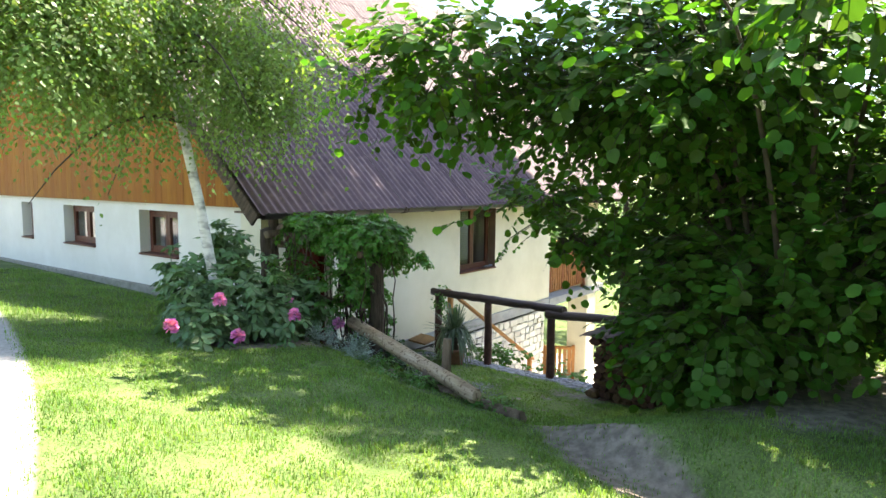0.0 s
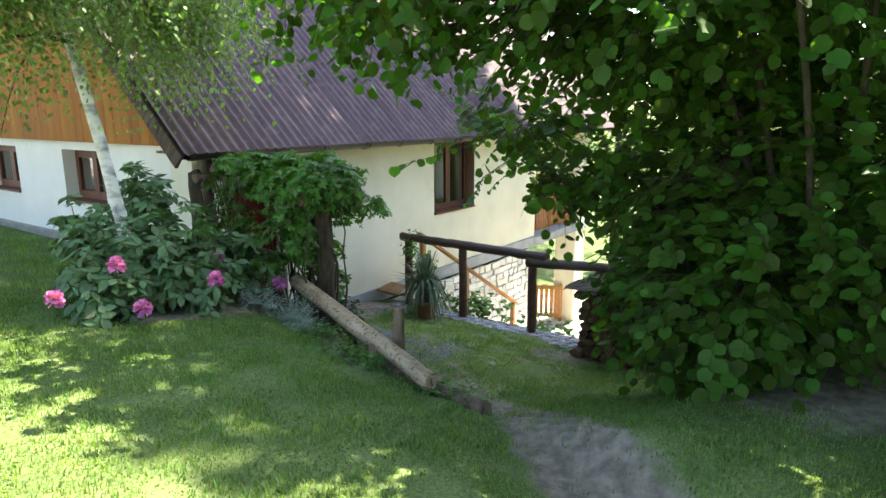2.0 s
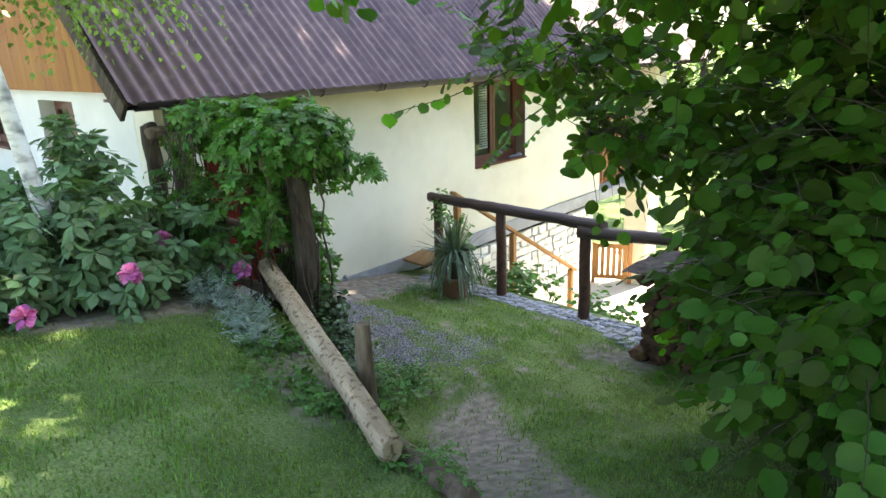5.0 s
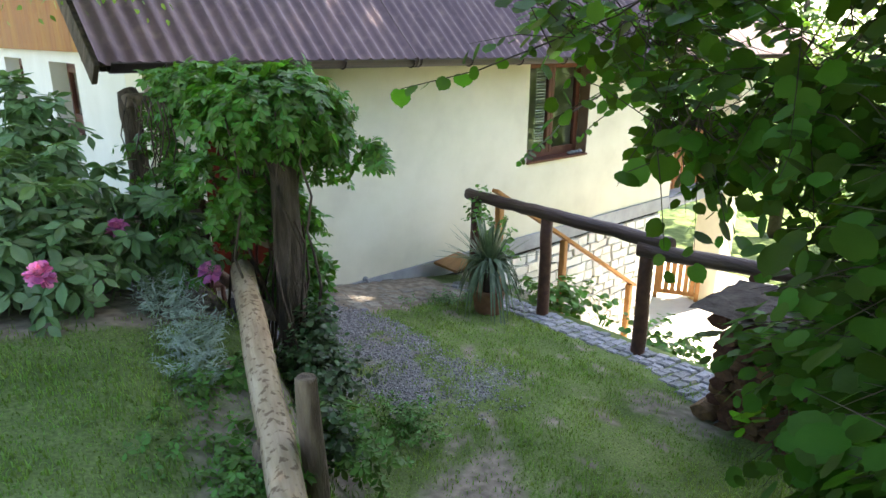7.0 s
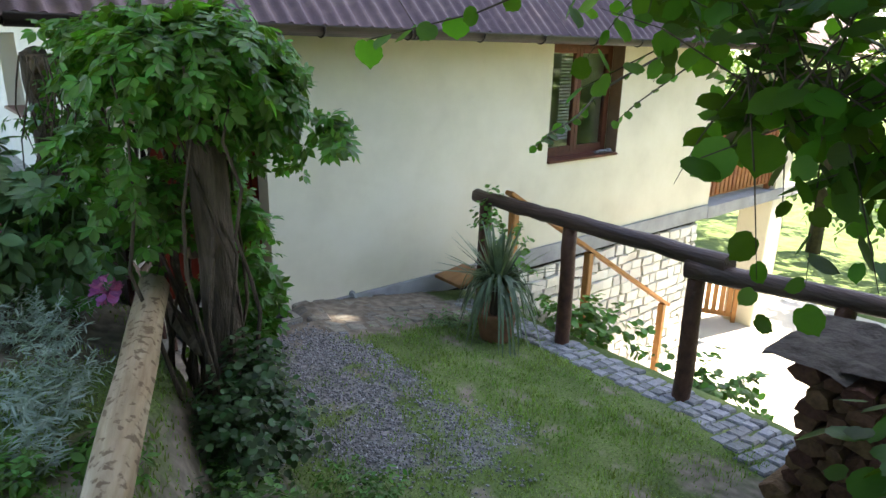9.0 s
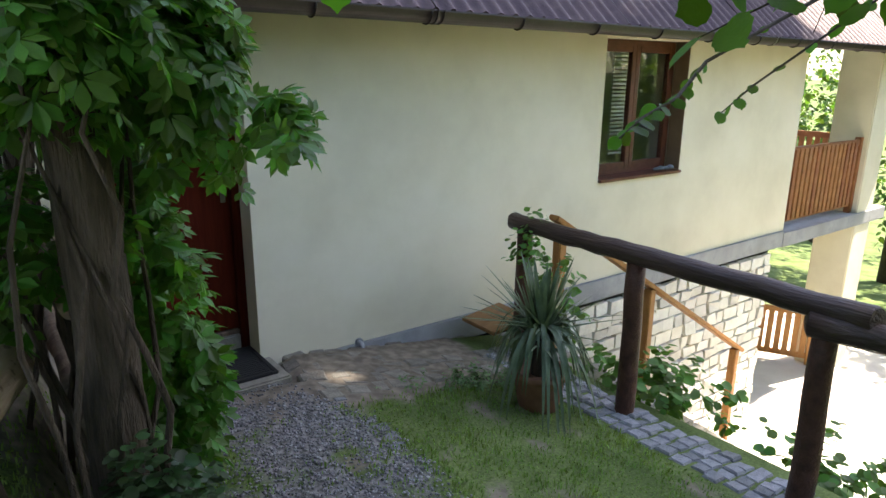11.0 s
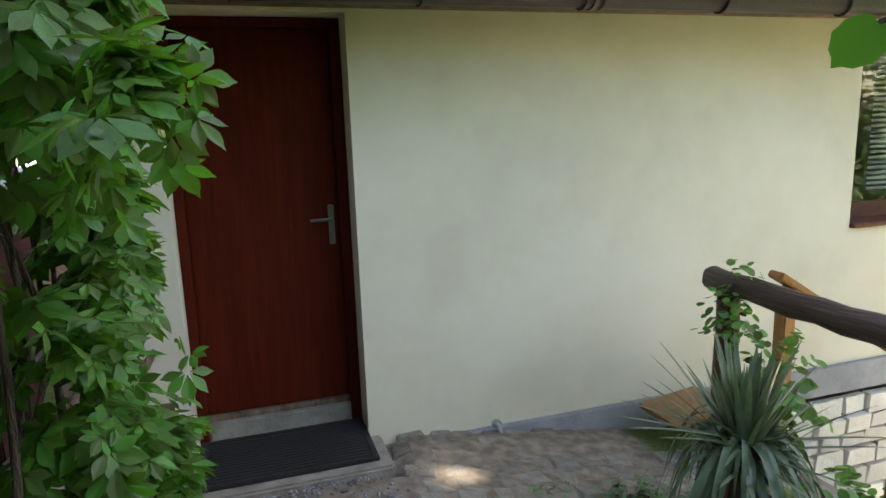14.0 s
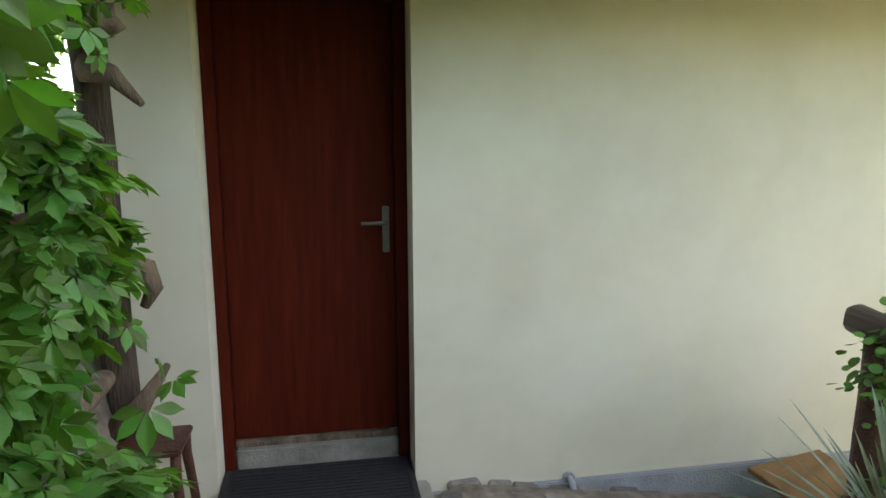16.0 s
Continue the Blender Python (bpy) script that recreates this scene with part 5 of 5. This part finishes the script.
def unseen_shade_tree(x, y):
    """An out-of-view tree added to cast the shade on roof, wall and terrace."""
    zb = float(height(x, y))
    e = thing("tree", "unseen tall broadleaf tree added to shade the roof and terrace", "tree", at=(x, y, zb))
    part("trunk", tube(bmesh.new(), [(0, 0, -0.3), (0.1, 0.2, 5), (-0.1, 0.5, 12), (-0.7, 0.9, 18.5)], [0.4, 0.33, 0.22, 0.06], 10, 0.05, 3), M_BARK, e)
    rs_ = random.Random(9)
    blobs = []
    for k in range(150):
        a, q = rs_.uniform(0, 6.28), math.sqrt(rs_.random())
        bx, by = -1.7 + math.cos(a) * 4.5 * q, 0.7 + math.sin(a) * 5.0 * q
        if by + 0.5 * bx > 4.0 or by < -2.4 or bx < (-4.4 if by < -0.2 else -5.0 if by < 0.6 else -5.4):    # drops blobs so the shadow clears the upper roof, hazel and lit lawn
            continue
        blobs.append(((bx, by, 18.8 + rs_.uniform(-1.4, 1.6)), (1.0, 1.0, 0.7), 1))
        p = Vector(blobs[-1][0])
        if k % 4 == 0:
            part("limb", tube(bmesh.new(), [(-0.1, 0.5, 12 + 0.04 * k), p * 0.5 + Vector((0, 0.4, 7)), p], [0.09, 0.06, 0.02], 6), M_BARK, e)
    pos, tip, face, root, way = twigs(blobs, 6800, 8, 0.6, 0.4, 19, shell=0.2)
    # leaves cut out along the sun's ray, to place sun patches on the terrace
    ray = np.array(sun_way)
    keep = np.ones(len(pos), bool)
    for spot, gap_ in (((6.42, 7.3, -1.2), 0.19), ((6.85, 7.22, -1.25), 0.09)):
        off = pos + np.array((x, y, zb)) - np.array(spot)
        keep &= np.linalg.norm(off - (off @ ray)[:, None] * ray, axis=1) > gap_
    pos, tip, face = pos[keep], tip[keep], face[keep]
    leaves_mesh("crown", pos, tip, face, np.random.default_rng(5).uniform(0.14, 0.24, len(pos)), "small", M_TREE, e, 0.1, 5)["kind"] = "stuff"


unseen_shade_tree(17.53, 3.0)
for k, (x, y, h, r) in enumerate(((21, 6, 8, 3.2), (24, 10, 10, 3.6), (22, 13.5, 8, 3.4), (27, 6, 10, 4), (29, 14, 11, 4.2), (20, 1.5, 7, 3), (24, -2, 9, 3.6), (19, -5, 8, 3.2), (32, 1, 11, 4), (14, -7, 8, 3.2), (9, -9, 8, 3.2), (34, 20, 12, 4.5), (28, 21, 11, 4), (40, 9, 13, 5), (-8, 22, 9, 3.6), (-12, 14, 9, 3.6), (-2, 24, 9, 3.4), (-6, -4, 9, 3.6), (-9, 1.5, 10, 3.8), (-3, -9, 10, 3.8), (3, -10, 10, 3.6), (-12, 7, 10, 3.8), (7.5, -5, 8, 3.2), (1.5, -6, 9, 3.2), (10.5, -1.5, 6, 2.6), (13, 0.3, 6, 2.6), (8.2, -3, 6, 2.6), (4.8, -4, 6, 2.6), (16.5, 1.2, 7, 2.8))):
    # unseen trees to the south and west, raised to block low sky light
    tall_ = 1.25 if y < 2 and x < 10 else 1.0
    far_tree(x, y, h * tall_, r * (0.5 + 0.5 * tall_), 200 + k, 520 if tall_ > 1 else 420)

# ---- setts along the terrace edge, paving by the wall ----
setts = tagged(obj("sett_strip", boxed(7.35, 8.0, 3.9, 7.4, -1.9, -1.6), M_MORTAR), "strip of small grey granite setts along the terrace edge", "paving", kind="structure")


def sett_mesh(w, d, h, seed):
    rs_ = random.Random(seed)
    bm = bmesh.new()
    a = [bm.verts.new((sx * w / 2 + rs_.uniform(-0.008, 0.008), sy * d / 2 + rs_.uniform(-0.008, 0.008), -h)) for sx, sy in ((-1, -1), (1, -1), (1, 1), (-1, 1))]
    b = [bm.verts.new((v.co.x, v.co.y, -0.012)) for v in a]
    c = [bm.verts.new((v.co.x * 0.82, v.co.y * 0.82, rs_.uniform(-0.002, 0.004))) for v in a]
    for lo, hi in ((a, b), (b, c)):
        for i in range(4):
            bm.faces.new((lo[i], lo[(i + 1) % 4], hi[(i + 1) % 4], hi[i]))
    bm.faces.new(c)
    me_ = bpy.data.meshes.new("sett")
    bm.to_mesh(me_)
    bm.free()
    return me_


sett_meshes = [sett_mesh(0.092, 0.092, 0.12, 300 + k) for k in range(5)]
for m_ in sett_meshes:
    m_.materials.append(M_COBBLE)
pave_meshes = [sett_mesh(w_, d_, 0.12, 320 + k) for k, (w_, d_) in enumerate(((0.15, 0.12), (0.13, 0.13), (0.17, 0.13), (0.12, 0.15)))]
for m_ in pave_meshes:
    m_.materials.append(M_COBBLE_WARM)
rs = random.Random(77)


def lay(parent, name, meshes, x, y, lift, spread=0.3):
    o = bpy.data.objects.new(name, rs.choice(meshes))
    scene.collection.objects.link(o)
    o.parent = parent
    zc = float(height(x, y))
    sx = (float(height(x + 0.1, y)) - float(height(x - 0.1, y))) / 0.2
    sy = (float(height(x, y + 0.1)) - float(height(x, y - 0.1))) / 0.2
    o.matrix_basis = pose(x, y, zc + lift + rs.uniform(-0.008, 0.01), math.degrees(math.atan(sy)) + rs.uniform(-4, 4), -math.degrees(math.atan(sx)) + rs.uniform(-4, 4), rs.uniform(-8, 8) + spread)
    return o


for j in range(34):
    y = 3.95 + j * 0.102
    inner = 7.66 if y < 6.4 else 7.66 + 0.08 * (y - 6.4)
    inner -= 0.55 * max(0.0, 4.85 - y)
    for i in range(9):
        x = inner + i * 0.1 + rs.uniform(-0.008, 0.008) + 0.03 * (j % 2)
        if x < 8.02:
            lay(setts, "sett", sett_meshes, x, y + rs.uniform(-0.008, 0.008), 0.014)
paving = tagged(obj("wall_paving", boxed(6.25, 7.7, 7.2, 7.7, -1.7, -1.45), M_MORTAR), "rough brownish paving stones along the house wall", "paving", kind="structure")
for j in range(6):
    for i in range(10):
        x, y = 6.3 + i * 0.155 + 0.07 * (j % 2), 7.02 + j * 0.135
        if y > 6.95 + 0.0 and y < 7.72:
            lay(paving, "paving_stone", pave_meshes, x + rs.uniform(-0.02, 0.02), y + rs.uniform(-0.015, 0.015), 0.004 if y < 7.4 else -0.012, rs.uniform(-14, 14))
edge = tagged(obj("gravel_edging", boxed(6.25, 6.35, 6.3, 7.0, -1.6, -1.4), M_MORTAR), "row of grey setts edging the gravel", "edging", kind="structure")
for k in range(7):
    lay(edge, "sett", sett_meshes, 6.31 + 0.03 * math.sin(k), 6.32 + k * 0.105, -0.002)

# ---- gravel and grass ----
rng = np.random.default_rng(12)
N = 26000
px_ = rng.uniform(4.9, 6.9, N)
py_ = rng.uniform(4.6, 7.4, N)
ok = (gravel_mask(px_, py_) > rng.uniform(0.1, 0.9, N)) & (py_ < 7.36) & (log_side(px_, py_) > 0.25)
px_, py_ = px_[ok], py_[ok]
n = len(px_)
sz = rng.uniform(0.004, 0.012, n)
octa = np.array(((1, 0, 0), (-1, 0, 0), (0, 1, 0), (0, -1, 0), (0, 0, 0.7), (0, 0, -0.7)))
cen = np.stack((px_, py_, height(px_, py_) + 0.006), -1)
ang = rng.uniform(0, 6.28, n)
rot = octa[None] * (1 + rng.uniform(-0.3, 0.3, (n, 6, 1)))
rx = rot[:, :, 0] * np.cos(ang)[:, None] - rot[:, :, 1] * np.sin(ang)[:, None]
ry = rot[:, :, 0] * np.sin(ang)[:, None] + rot[:, :, 1] * np.cos(ang)[:, None]
v = cen[:, None, :] + np.stack((rx, ry, rot[:, :, 2]), -1) * sz[:, None, None]
tri_ = np.array(((0, 2, 4), (2, 1, 4), (1, 3, 4), (3, 0, 4), (2, 0, 5), (1, 2, 5), (3, 1, 5), (0, 3, 5)))
lo = (np.arange(n)[:, None, None] * 6 + tri_[None]).reshape(-1)
gm = bpy.data.meshes.new("gravel")
gm.vertices.add(n * 6)
gm.vertices.foreach_set("co", v.astype(np.float32).ravel())
gm.loops.add(len(lo))
gm.loops.foreach_set("vertex_index", lo.astype(np.int32))
gm.polygons.add(n * 8)
gm.polygons.foreach_set("loop_start", np.arange(0, len(lo), 3).astype(np.int32))
gm.update(calc_edges=True)
gm.materials.append(M_PEBBLE)
tagged(new("gravel", gm), "loose grey gravel before the door", "gravel", kind="stuff")


def grass_field(name, x0, x1, y0, y1, count, h, seed):
    g = np.random.default_rng(seed)
    x, y = g.uniform(x0, x1, count), g.uniform(y0, y1, count)
    bare = np.maximum.reduce((earth_mask(x, y), gravel_mask(x, y), road_mask(x, y)))
    thin = 0.2 * smooth(5.0, 6.2, x * 0.67 + y * 0.74 - 1.2) * (log_side(x, y) > 0)
    okk = g.random(count) > np.maximum(bare * 1.02, thin)
    okk &= ~((y > 7.0) & (x > 4.8)) & ~((x > 7.6) & (y > 3.9)) & ~((x > 6.95) & (y > 2.5) & (y < 4.25)) & (x < 8.1)
    okk &= ~((x > 4.9) & (x < 6.4) & (y > 6.85))
    okk &= ~((x > 4.6) & (y > 7.2)) & (x < 4.78 + (y < 7.7) * 9)
    okk &= ~((x > 6.2) & (x < 7.6) & (y > 6.9))
    x, y = x[okk], y[okk]
    k = len(x)
    a = g.uniform(0, 6.28, k)
    hh = h * g.uniform(0.5, 1.4, k) * (0.3 + 1.35 * patchy(x * 0.8, y * 0.8))
    w = g.uniform(0.0018, 0.004, k)
    lean = g.uniform(0.1, 0.75, k)
    zz_ = height(x, y)
    root = np.stack((x, y, zz_ - 0.004), -1)
    dirn = np.stack((np.cos(a), np.sin(a), np.zeros(k)), -1)
    perp = np.stack((-np.sin(a), np.cos(a), np.zeros(k)), -1)
    up = np.array((0, 0, 1.0))
    mid = root + up * (hh * 0.6)[:, None] + dirn * (hh * lean * 0.3)[:, None]
    top = root + up * hh[:, None] * (1 - 0.3 * lean)[:, None] + dirn * (hh * lean)[:, None]
    vv = np.stack((root - perp * w[:, None], root + perp * w[:, None], mid + perp * w[:, None] * 0.8, mid - perp * w[:, None] * 0.8, top), 1)
    m_ = bpy.data.meshes.new(name)
    m_.vertices.add(k * 5)
    m_.vertices.foreach_set("co", vv.astype(np.float32).ravel())
    base_ = np.arange(k)[:, None] * 5
    lp = np.concatenate((base_ + np.array((0, 1, 2, 3)), base_ + np.array((3, 2, 4))), 1).ravel()
    m_.loops.add(len(lp))
    m_.loops.foreach_set("vertex_index", lp.astype(np.int32))
    starts = (np.arange(k)[:, None] * 7 + np.array((0, 4))).ravel()
    m_.polygons.add(k * 2)
    m_.polygons.foreach_set("loop_start", starts.astype(np.int32))
    m_.update(calc_edges=True)
    m_.materials.append(M_GRASS)
    return tagged(new(name, m_), "short green lawn grass", "grass", kind="stuff")


grass_field("grass", 0.3, 8.0, 0.8, 7.6, 230000, 0.028, 5)
grass_field("far_grass", 0.5, 4.7, 7.6, 14.0, 40000, 0.05, 6)
